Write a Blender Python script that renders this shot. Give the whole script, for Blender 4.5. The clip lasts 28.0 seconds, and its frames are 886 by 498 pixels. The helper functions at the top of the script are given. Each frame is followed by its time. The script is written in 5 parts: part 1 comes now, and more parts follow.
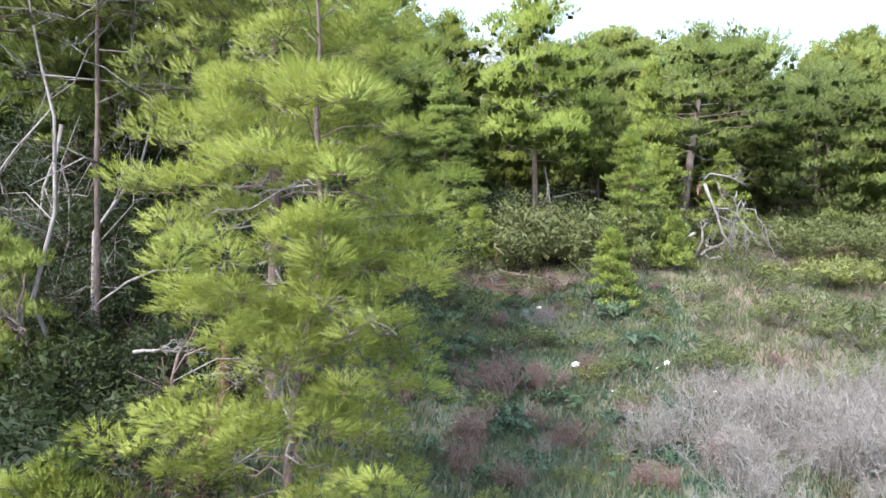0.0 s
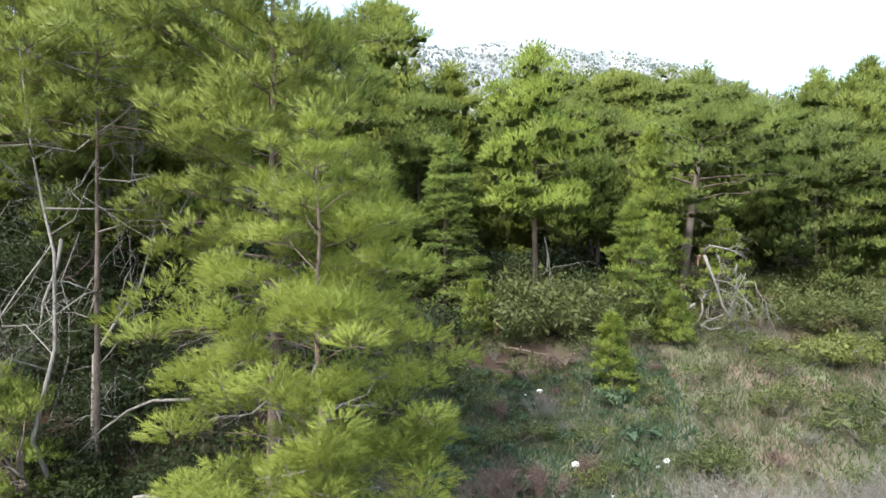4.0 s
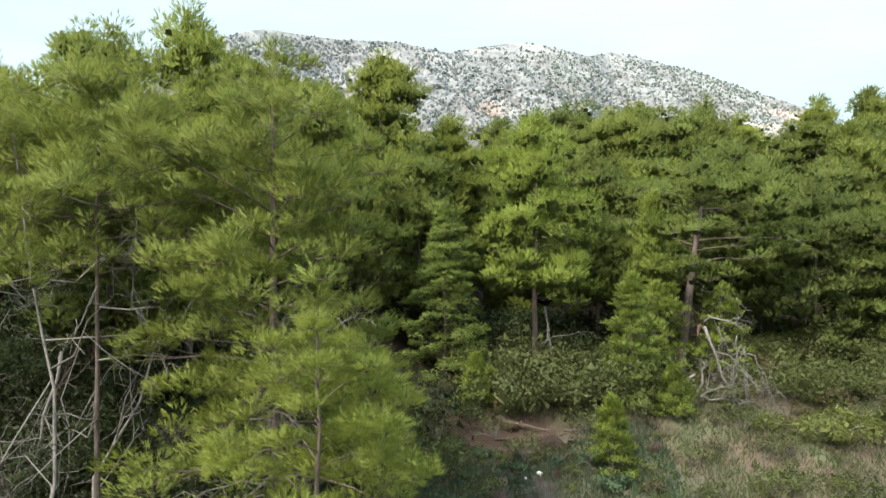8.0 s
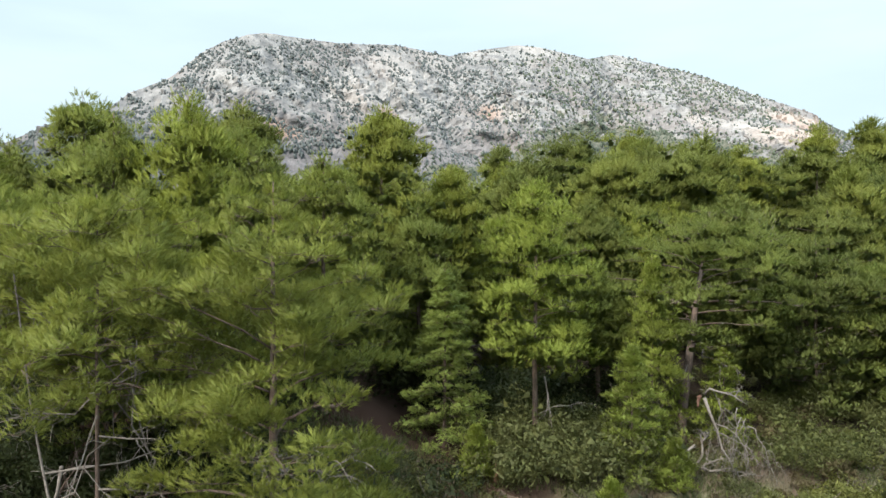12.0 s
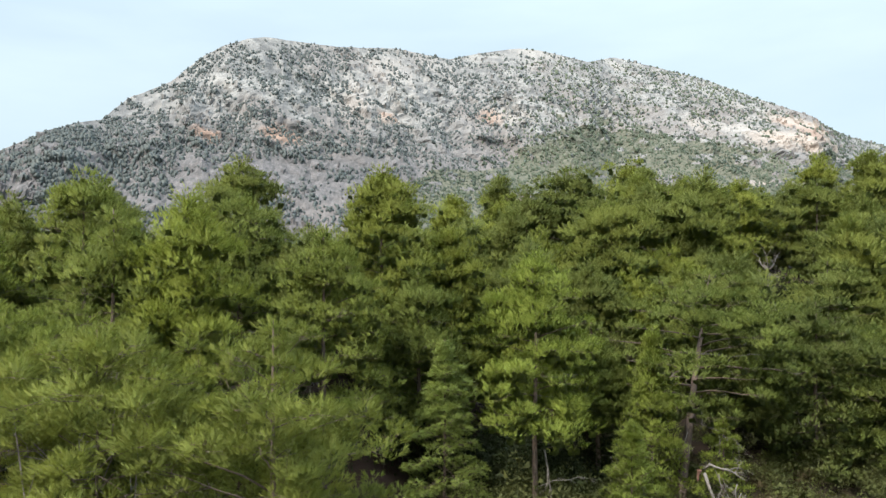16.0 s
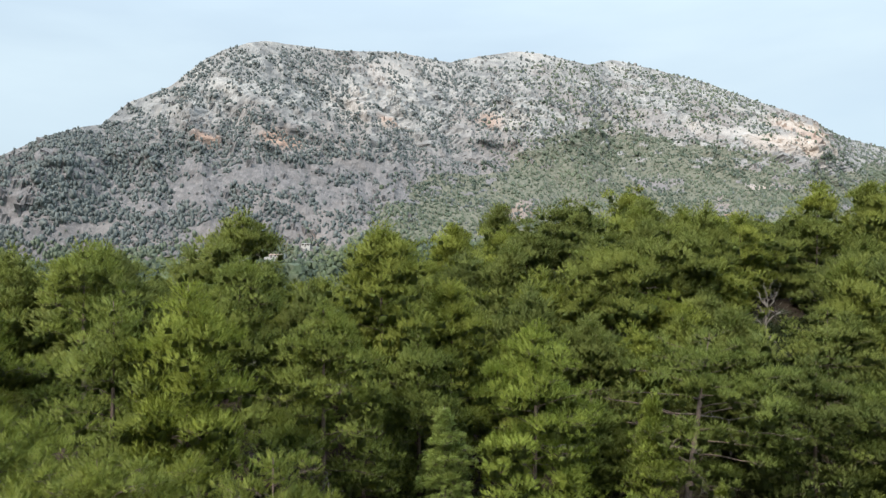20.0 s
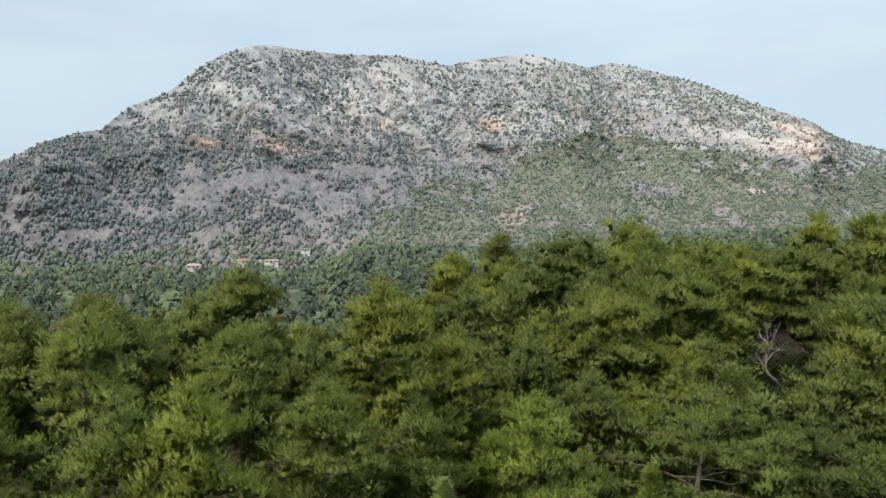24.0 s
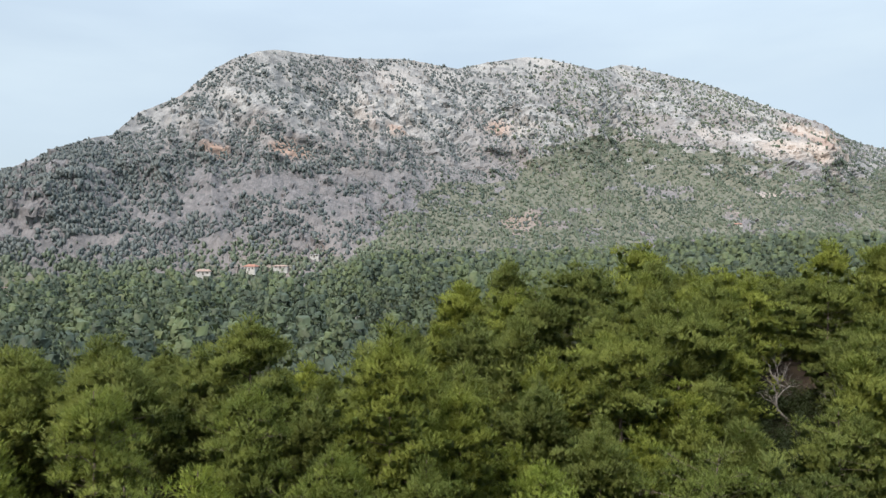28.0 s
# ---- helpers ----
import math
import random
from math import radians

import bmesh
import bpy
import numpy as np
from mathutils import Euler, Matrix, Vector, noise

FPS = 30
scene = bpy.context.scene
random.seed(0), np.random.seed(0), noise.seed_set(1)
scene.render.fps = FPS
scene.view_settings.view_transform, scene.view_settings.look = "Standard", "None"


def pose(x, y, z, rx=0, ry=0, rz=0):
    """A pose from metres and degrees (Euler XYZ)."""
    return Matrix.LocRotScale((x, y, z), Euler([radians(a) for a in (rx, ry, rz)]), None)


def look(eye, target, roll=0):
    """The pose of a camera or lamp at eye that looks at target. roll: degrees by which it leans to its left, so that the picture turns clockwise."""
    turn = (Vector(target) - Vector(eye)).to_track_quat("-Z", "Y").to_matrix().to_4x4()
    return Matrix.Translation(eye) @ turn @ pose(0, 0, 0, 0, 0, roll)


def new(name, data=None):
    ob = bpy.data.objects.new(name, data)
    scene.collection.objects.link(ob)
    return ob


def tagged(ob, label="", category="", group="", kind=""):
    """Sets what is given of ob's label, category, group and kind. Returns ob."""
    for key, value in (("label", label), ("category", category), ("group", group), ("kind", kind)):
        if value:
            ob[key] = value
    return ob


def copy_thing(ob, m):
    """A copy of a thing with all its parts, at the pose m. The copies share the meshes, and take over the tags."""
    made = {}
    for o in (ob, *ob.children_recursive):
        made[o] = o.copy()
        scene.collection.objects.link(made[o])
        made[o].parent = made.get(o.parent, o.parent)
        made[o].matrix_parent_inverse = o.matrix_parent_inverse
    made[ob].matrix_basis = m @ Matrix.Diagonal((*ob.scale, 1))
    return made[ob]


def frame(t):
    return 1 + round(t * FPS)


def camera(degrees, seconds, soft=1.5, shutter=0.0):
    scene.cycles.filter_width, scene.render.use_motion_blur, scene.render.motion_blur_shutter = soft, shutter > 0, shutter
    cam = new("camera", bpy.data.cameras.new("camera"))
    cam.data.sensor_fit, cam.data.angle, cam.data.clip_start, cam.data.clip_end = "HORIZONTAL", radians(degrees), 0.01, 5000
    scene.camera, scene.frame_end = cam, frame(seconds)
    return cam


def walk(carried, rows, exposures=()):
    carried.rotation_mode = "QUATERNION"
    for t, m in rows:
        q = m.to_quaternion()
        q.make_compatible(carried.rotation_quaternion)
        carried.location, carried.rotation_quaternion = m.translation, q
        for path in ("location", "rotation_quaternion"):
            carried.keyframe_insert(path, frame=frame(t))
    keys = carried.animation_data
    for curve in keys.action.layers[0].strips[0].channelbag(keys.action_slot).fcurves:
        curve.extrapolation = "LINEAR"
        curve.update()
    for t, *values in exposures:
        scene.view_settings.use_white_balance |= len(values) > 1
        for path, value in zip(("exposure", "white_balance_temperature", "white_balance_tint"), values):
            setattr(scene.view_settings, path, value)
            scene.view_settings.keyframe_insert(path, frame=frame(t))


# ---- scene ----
# The camera rises straight up before a pine wood on a hillside; 1 m/s, level, with a slight turn to the left at the end.
cam = camera(66.0, 28.0, soft=1.45, shutter=0.4)
PATH = [(0, 0, 0), (1, 0.93, 0), (2, 1.95, 0), (3, 2.94, 0), (5.5, 5.47, 0), (7, 6.9, 0), (8, 7.87, 0), (9, 8.88, 0), (10, 9.84, 0),
        (11, 10.8, 0), (12, 11.82, 0), (14.5, 14.46, 0), (16, 15.98, 0), (17, 16.97, 0), (18, 17.95, 0), (20, 19.95, 0), (21.5, 21.48, 0),
        (23.5, 23.53, 0), (24, 24.02, 0.0), (25, 25.03, 0.13), (26, 26.03, 0.28), (27, 26.99, 0.45), (28, 28.0, 0.71)]
EXPO = [(0, 1.62, 5700, 17), (3, 1.3, 5900, 12), (6, 0.88, 6350, 4), (8, 0.72, 6450, 6), (11, 0.55, 6500, 10), (16, 0.4, 6500, 10), (20, 0.27, 6450, 11), (25, 0.12, 6450, 12), (28, 0.18, 6450, 14)]
walk(cam, [(t, pose(0, 0, 7 + z, 90, 0, turn)) for t, z, turn in PATH], EXPO)

# ---- world and sun: bright hazy day, soft sun high on the left, behind the camera ----
SUN_EL, SUN_AZ = radians(46), radians(214)  # azimuth from +y (ahead) clockwise
world = bpy.data.worlds.new("sky")
scene.world = world
world.use_nodes = True
wn, wl = world.node_tree.nodes, world.node_tree.links
wn.clear()
sky = wn.new("ShaderNodeTexSky")
sky.sky_type, sky.sun_disc = "NISHITA", False
sky.sun_elevation, sky.sun_rotation = SUN_EL, SUN_AZ
sky.air_density, sky.dust_density, sky.ozone_density, sky.altitude = 1.0, 2.5, 1.0, 100
coord = wn.new("ShaderNodeTexCoord")
stretch = wn.new("ShaderNodeMapping")
stretch.inputs["Scale"].default_value = (1.2, 1.2, 5.0)
veil = wn.new("ShaderNodeTexNoise")
veil.inputs["Scale"].default_value, veil.inputs["Detail"].default_value = 2.2, 5
ramp = wn.new("ShaderNodeMapRange")
ramp.inputs["From Min"].default_value, ramp.inputs["From Max"].default_value = 0.35, 0.75
ramp.inputs["To Min"].default_value, ramp.inputs["To Max"].default_value = 0.72, 0.96
cloud = wn.new("ShaderNodeMix")
cloud.data_type = "RGBA"
cloud.inputs["B"].default_value = (4.9, 6.0, 6.6, 1)
back = wn.new("ShaderNodeBackground")
back.inputs["Strength"].default_value = 0.125
outw = wn.new("ShaderNodeOutputWorld")
wl.new(coord.outputs["Generated"], stretch.inputs["Vector"])
wl.new(stretch.outputs["Vector"], veil.inputs["Vector"])
wl.new(veil.outputs["Fac"], ramp.inputs["Value"])
wl.new(ramp.outputs["Result"], cloud.inputs["Factor"])
wl.new(sky.outputs["Color"], cloud.inputs["A"])
# thin bright cloud overhead, as under a hazy sky
upward = wn.new("ShaderNodeSeparateXYZ")
wl.new(coord.outputs["Generated"], upward.inputs["Vector"])
overhead = wn.new("ShaderNodeMapRange")
overhead.interpolation_type = "SMOOTHSTEP"
overhead.inputs["From Min"].default_value, overhead.inputs["From Max"].default_value = 0.2, 1.0
overhead.inputs["To Min"].default_value, overhead.inputs["To Max"].default_value = 1.0, 2.8
wl.new(upward.outputs["Z"], overhead.inputs["Value"])
bright = wn.new("ShaderNodeVectorMath")
bright.operation = "SCALE"
wl.new(cloud.outputs["Result"], bright.inputs[0])
wl.new(overhead.outputs["Result"], bright.inputs["Scale"])
wl.new(bright.outputs["Vector"], back.inputs["Color"])
wl.new(back.outputs["Background"], outw.inputs["Surface"])

sun = new("sun", bpy.data.lights.new("sun", "SUN"))
sun.data.energy, sun.data.angle, sun.data.color = 4.0, radians(10), (1.0, 0.94, 0.83)
toward = Vector((math.sin(SUN_AZ) * math.cos(SUN_EL), math.cos(SUN_AZ) * math.cos(SUN_EL), math.sin(SUN_EL)))
sun.matrix_world = look(toward * 200, (0, 0, 0))


# ---- materials ----
def material(name, rough=0.9):
    m = bpy.data.materials.new(name)
    m.use_nodes = True
    b = m.node_tree.nodes["Principled BSDF"]
    b.inputs["Roughness"].default_value = rough
    b.inputs["Specular IOR Level"].default_value = 0.25
    return m, m.node_tree.nodes, m.node_tree.links, b


def noise_node(n, l, scale, detail=4, rough=0.6, vec=None, kind="Object"):
    tex = n.new("ShaderNodeTexNoise")
    tex.inputs["Scale"].default_value, tex.inputs["Detail"].default_value, tex.inputs["Roughness"].default_value = scale, detail, rough
    if vec is None:
        vec = n.new("ShaderNodeTexCoord").outputs[kind]
    l.new(vec, tex.inputs["Vector"])
    return tex.outputs["Fac"]


def remap(n, l, value, a, b, c=0.0, d=1.0):
    r = n.new("ShaderNodeMapRange")
    for key, v in (("From Min", a), ("From Max", b), ("To Min", c), ("To Max", d)):
        r.inputs[key].default_value = v
    l.new(value, r.inputs["Value"])
    return r.outputs["Result"]


def blend(n, l, fac, a, b):
    m = n.new("ShaderNodeMix")
    m.data_type = "RGBA"
    if isinstance(fac, float):
        m.inputs["Factor"].default_value = fac
    else:
        l.new(fac, m.inputs["Factor"])
    for key, v in (("A", a), ("B", b)):
        if isinstance(v, tuple):
            m.inputs[key].default_value = (*v, 1)
        else:
            l.new(v, m.inputs[key])
    return m.outputs["Result"]


def bump(n, l, b, height, strength, distance):
    k = n.new("ShaderNodeBump")
    k.inputs["Strength"].default_value, k.inputs["Distance"].default_value = strength, distance
    l.new(height, k.inputs["Height"])
    l.new(k.outputs["Normal"], b.inputs["Normal"])


def leaf_material(name, dark, light, tone, patch=0.7, sheer=0.45, spread=0.45, grain=7.0, relief=0.0, warm=0.3, mottle=0.2, fleck=0.12):
    """Foliage: clump-sized colour patches, a tint for each plant and blade, and light that passes through the blades."""
    m, n, l, b = material(name, 0.55)
    big = remap(n, l, noise_node(n, l, patch, 2), 0.3, 0.7)
    isl = n.new("ShaderNodeNewGeometry").outputs["Random Per Island"]
    own = n.new("ShaderNodeObjectInfo").outputs["Random"]
    c = blend(n, l, big, dark, light)
    c = blend(n, l, remap(n, l, isl, 0, 1, 0, fleck), c, tone)
    c = blend(n, l, remap(n, l, own, 0, 1, 0, spread), c, dark)
    again = n.new("ShaderNodeMath")
    again.operation = "MULTIPLY"
    l.new(own, again.inputs[0])
    again.inputs[1].default_value = 7.3
    rest = n.new("ShaderNodeMath")
    rest.operation = "FRACT"
    l.new(again.outputs["Value"], rest.inputs[0])
    c = blend(n, l, remap(n, l, rest.outputs["Value"], 0.4, 1, 0, warm), c, (tone[0] * 0.96, tone[1], tone[2] * 0.5))
    # fine dark mottling stands for the shaded gaps between needles and leaves
    fuzz = noise_node(n, l, grain, 3, 0.7)
    c = blend(n, l, remap(n, l, fuzz, 0.36, 0.54, mottle, 0), c, tuple(0.55 * v for v in dark))
    if relief:
        bump(n, l, b, fuzz, 1.0, relief)
    l.new(c, b.inputs["Base Color"])
    tr = n.new("ShaderNodeBsdfTranslucent")
    l.new(c, tr.inputs["Color"])
    mix = n.new("ShaderNodeMixShader")
    mix.inputs["Fac"].default_value = sheer
    l.new(b.outputs["BSDF"], mix.inputs[1])
    l.new(tr.outputs["BSDF"], mix.inputs[2])
    l.new(mix.outputs["Shader"], n["Material Output"].inputs["Surface"])
    return m


def bark_material(name, dark, light, scale=6.0):
    m, n, l, b = material(name, 0.95)
    vec = n.new("ShaderNodeMapping")
    vec.inputs["Scale"].default_value = (1, 1, 0.25)
    l.new(n.new("ShaderNodeTexCoord").outputs["Object"], vec.inputs["Vector"])
    fine = noise_node(n, l, scale * 2.5, 5, 0.7, vec.outputs["Vector"])
    wide = noise_node(n, l, scale * 0.2, 2, 0.5)
    c = blend(n, l, remap(n, l, fine, 0.35, 0.65), dark, light)
    c = blend(n, l, remap(n, l, wide, 0.4, 0.7, 0, 0.5), c, tuple(0.7 * v + 0.05 for v in light))
    l.new(c, b.inputs["Base Color"])
    bump(n, l, b, fine, 0.8, 0.03)
    return m


NEEDLE = leaf_material("pine_needles", (0.125, 0.162, 0.036), (0.285, 0.325, 0.07), (0.35, 0.38, 0.1), spread=0.5, warm=0.45, mottle=0.12, sheer=0.48)
NEEDLE_EDGE = leaf_material("sunlit_pine_needles", (0.139, 0.17, 0.0331), (0.27, 0.3, 0.0609), (0.322, 0.339, 0.087), spread=0.15, warm=0.3, mottle=0.12, sheer=0.48)
NEEDLE_FAR = leaf_material("pine_needles_hill", (0.116, 0.145, 0.0374), (0.275, 0.306, 0.0726), (0.341, 0.358, 0.099), mottle=0.12, patch=0.35, spread=0.7, warm=0.6, grain=4.0, sheer=0.48)
# filler cushions inside the pads, needle green darkened for the crown's inner shade
INNER_NEEDLE = leaf_material("shade_dark_inner_needles", (0.106, 0.144, 0.0375), (0.237, 0.288, 0.0688), (0.263, 0.306, 0.0875), sheer=0.3, grain=9.0, relief=0.12, mottle=0.4)
NEEDLE_LIGHT = leaf_material("young_needles", (0.17, 0.222, 0.042), (0.29, 0.345, 0.07), (0.34, 0.38, 0.1), spread=0.2, mottle=0.12, sheer=0.45)
NEEDLE_YELLOW = leaf_material("yellow_green_needles", (0.158, 0.189, 0.0334), (0.29, 0.321, 0.0616), (0.326, 0.343, 0.0924), spread=0.1, mottle=0.1, sheer=0.48)
NEEDLE_BLUE = leaf_material("fir_needles", (0.17, 0.225, 0.062), (0.29, 0.35, 0.09), (0.33, 0.38, 0.12), spread=0.1, mottle=0.12, sheer=0.4)
SCRUB = leaf_material("scrub_leaves", (0.085, 0.1, 0.036), (0.165, 0.175, 0.06), (0.21, 0.21, 0.095), patch=1.2)
# evergreen scrub, its green darkened further for the shade under the pines
SCRUB_SHADED = leaf_material("shade_dark_scrub_leaves", (0.024, 0.034, 0.013), (0.05, 0.064, 0.021), (0.075, 0.088, 0.034), patch=1.6)
SCRUB_BROWN = leaf_material("brown_scrub", (0.105, 0.085, 0.05), (0.17, 0.135, 0.08), (0.21, 0.175, 0.11), patch=1.6)
SCRUB_YELLOW = leaf_material("yellow_scrub", (0.15, 0.165, 0.045), (0.235, 0.24, 0.07), (0.28, 0.27, 0.12), patch=1.6)
HERB = leaf_material("blue_green_herbs", (0.05, 0.085, 0.052), (0.1, 0.14, 0.08), (0.13, 0.165, 0.1), patch=1.1)
STRAW = leaf_material("dry_grass", (0.095, 0.088, 0.05), (0.172, 0.155, 0.1), (0.22, 0.198, 0.137), patch=0.8, sheer=0.25)
GREEN_GRASS = leaf_material("green_grass", (0.07, 0.095, 0.036), (0.125, 0.15, 0.055), (0.175, 0.185, 0.08), patch=0.8)
# scrub on the mountain greyed and lightened to stand in for haze
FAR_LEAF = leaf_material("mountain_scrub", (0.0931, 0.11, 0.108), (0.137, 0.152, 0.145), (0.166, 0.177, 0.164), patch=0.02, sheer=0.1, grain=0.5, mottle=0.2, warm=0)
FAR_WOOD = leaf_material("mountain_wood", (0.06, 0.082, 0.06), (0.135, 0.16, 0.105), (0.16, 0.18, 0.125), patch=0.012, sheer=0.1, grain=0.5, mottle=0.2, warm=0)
VALLEY_LEAF = leaf_material("valley_pine_needles", (0.0829, 0.108, 0.0514), (0.132, 0.158, 0.0704), (0.158, 0.174, 0.0829), patch=0.06, sheer=0.15, grain=0.8, mottle=0.2, warm=0)
VALLEY_MID = leaf_material("valley_mid_needles", (0.0622, 0.0829, 0.048), (0.0978, 0.12, 0.0646), (0.124, 0.141, 0.0787), patch=0.06, sheer=0.15, grain=0.8, mottle=0.2, warm=0)
VALLEY_DARK = leaf_material("valley_dark_needles", (0.0414, 0.0597, 0.0398), (0.0704, 0.0895, 0.0547), (0.0912, 0.108, 0.0663), patch=0.06, sheer=0.15, grain=0.8, mottle=0.2, warm=0)
BARK = bark_material("pine_bark", (0.05, 0.037, 0.03), (0.17, 0.12, 0.095))
BARK_GREY = bark_material("grey_dead_wood", (0.095, 0.08, 0.072), (0.26, 0.228, 0.2))
BARK_RED = bark_material("torn_red_wood", (0.09, 0.042, 0.03), (0.2, 0.1, 0.068))
TWIG = bark_material("dry_twigs", (0.115, 0.098, 0.083), (0.225, 0.196, 0.168), 12)

BARK_RED_TWIG = bark_material("reddish_twigs", (0.085, 0.05, 0.04), (0.17, 0.11, 0.088), 12)


def plain_material(name, dark, light, scale, rough=0.9, relief=0.4, depth=0.03):
    m, n, l, b = material(name, rough)
    fine = noise_node(n, l, scale, 6, 0.65)
    c = blend(n, l, remap(n, l, fine, 0.35, 0.65), dark, light)
    c = blend(n, l, remap(n, l, noise_node(n, l, scale * 0.15, 3), 0.4, 0.7, 0, 0.4), c, tuple(0.75 * v for v in light))
    l.new(c, b.inputs["Base Color"])
    bump(n, l, b, fine, relief, depth)
    return m


PALE_STONE = plain_material("pale_stone", (0.5, 0.48, 0.44), (0.72, 0.7, 0.66), 8)
ROOF_RED = plain_material("red_roof_tiles", (0.24, 0.12, 0.09), (0.34, 0.18, 0.135), 2.0)
ROOF_BROWN = plain_material("brown_roof", (0.24, 0.17, 0.14), (0.36, 0.27, 0.23), 2.0)
DARK_PAINT = plain_material("dark_openings", (0.06, 0.05, 0.045), (0.1, 0.085, 0.075), 3.0, 0.5)

m, n, l, b = material("soil", 0.95)
GROUND = m
wide, mid, fine = noise_node(n, l, 0.09, 4), noise_node(n, l, 0.7, 5), noise_node(n, l, 9, 5, 0.7)
c = blend(n, l, remap(n, l, mid, 0.35, 0.65), (0.05, 0.052, 0.028), (0.095, 0.085, 0.055))
c = blend(n, l, remap(n, l, wide, 0.45, 0.6, 0, 0.8), c, (0.13, 0.075, 0.055))
c = blend(n, l, remap(n, l, noise_node(n, l, 0.35, 5), 0.5, 0.62, 0, 0.75), c, (0.1, 0.115, 0.05))
c = blend(n, l, remap(n, l, fine, 0.3, 0.7, 0, 0.45), c, (0.12, 0.11, 0.085))
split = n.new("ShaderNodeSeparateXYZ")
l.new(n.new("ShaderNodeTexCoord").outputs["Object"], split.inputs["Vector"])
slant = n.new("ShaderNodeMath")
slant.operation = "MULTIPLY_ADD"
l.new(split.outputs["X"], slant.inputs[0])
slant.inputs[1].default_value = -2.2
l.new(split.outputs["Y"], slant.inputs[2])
# reddish litter on the left bank, its colour darkened for the pines' shade
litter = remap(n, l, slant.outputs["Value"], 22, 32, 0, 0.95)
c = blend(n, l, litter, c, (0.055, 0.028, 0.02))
# under the wood the soil's brown is darkened to stand for shade
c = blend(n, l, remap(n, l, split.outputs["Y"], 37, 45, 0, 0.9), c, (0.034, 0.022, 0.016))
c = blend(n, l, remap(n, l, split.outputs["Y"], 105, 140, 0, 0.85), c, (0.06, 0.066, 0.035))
# red needle litter on the bare bank below the fir
off = n.new("ShaderNodeVectorMath")
off.operation = "DISTANCE"
l.new(n.new("ShaderNodeTexCoord").outputs["Object"], off.inputs[0])
off.inputs[1].default_value = (3.4, 35.8, 6)
c = blend(n, l, remap(n, l, off.outputs["Value"], 5.0, 2.0, 0, 0.7), c, (0.062, 0.036, 0.026))
# pale stony clearings in the valley
for px, py, size in ((-44, 258, 13), (-60, 268, 10), (-162, 330, 20), (-36, 262, 9)):
    off = n.new("ShaderNodeVectorMath")
    off.operation = "DISTANCE"
    l.new(n.new("ShaderNodeTexCoord").outputs["Object"], off.inputs[0])
    off.inputs[1].default_value = (px, py, 4)
    c = blend(n, l, remap(n, l, off.outputs["Value"], size * 1.2, size * 0.6, 0, 0.8), c, (0.25, 0.22, 0.2))
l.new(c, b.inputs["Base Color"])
bump(n, l, b, fine, 0.7, 0.08)


# ---- building helpers ----
def mesh_object(name, verts, faces, mat, parent=None, label="", smooth=False):
    me = bpy.data.meshes.new(name)
    me.from_pydata(np.asarray(verts).tolist() if isinstance(verts, np.ndarray) else verts, [], np.asarray(faces).tolist() if isinstance(faces, np.ndarray) else faces)
    me.materials.append(mat)
    if smooth:
        me.polygons.foreach_set("use_smooth", [True] * len(me.polygons))
    me.update()
    ob = new(name, me)
    if parent:
        ob.parent = parent
    if label:
        tagged(ob, label)
    return ob


def set_normals(me, normals):
    """Soft normals, so that a spray of leaves is lit as the rounded clump it belongs to."""
    normals = normals / (np.linalg.norm(normals, axis=1)[:, None] + 1e-9)
    me.attributes.new("custom_normal", "FLOAT_VECTOR", "POINT").data.foreach_set("vector", normals.astype(np.float32).ravel())


def facing(tris, way):
    """Triangles turned so that each faces the way given for it."""
    n = np.cross(tris[:, 1] - tris[:, 0], tris[:, 2] - tris[:, 0])
    back = (n * way).sum(1) < 0
    tris[back] = tris[back][:, ::-1]
    return tris


def tri_mesh(name, verts, mat, parent=None, label="", normals=None):
    """A mesh of loose triangles from an array (count, 3, 3)."""
    v = np.ascontiguousarray(np.asarray(verts, dtype=np.float32).reshape(-1, 3))
    k = len(v)
    me = bpy.data.meshes.new(name)
    me.vertices.add(k)
    me.vertices.foreach_set("co", v.ravel())
    me.loops.add(k)
    me.loops.foreach_set("vertex_index", np.arange(k, dtype=np.int32))
    me.polygons.add(k // 3)
    me.polygons.foreach_set("loop_start", np.arange(0, k, 3, dtype=np.int32))
    me.update(calc_edges=True)
    if normals is not None:
        set_normals(me, normals)
    me.materials.append(mat)
    ob = new(name, me)
    if parent:
        ob.parent = parent
    if label:
        tagged(ob, label)
    return ob


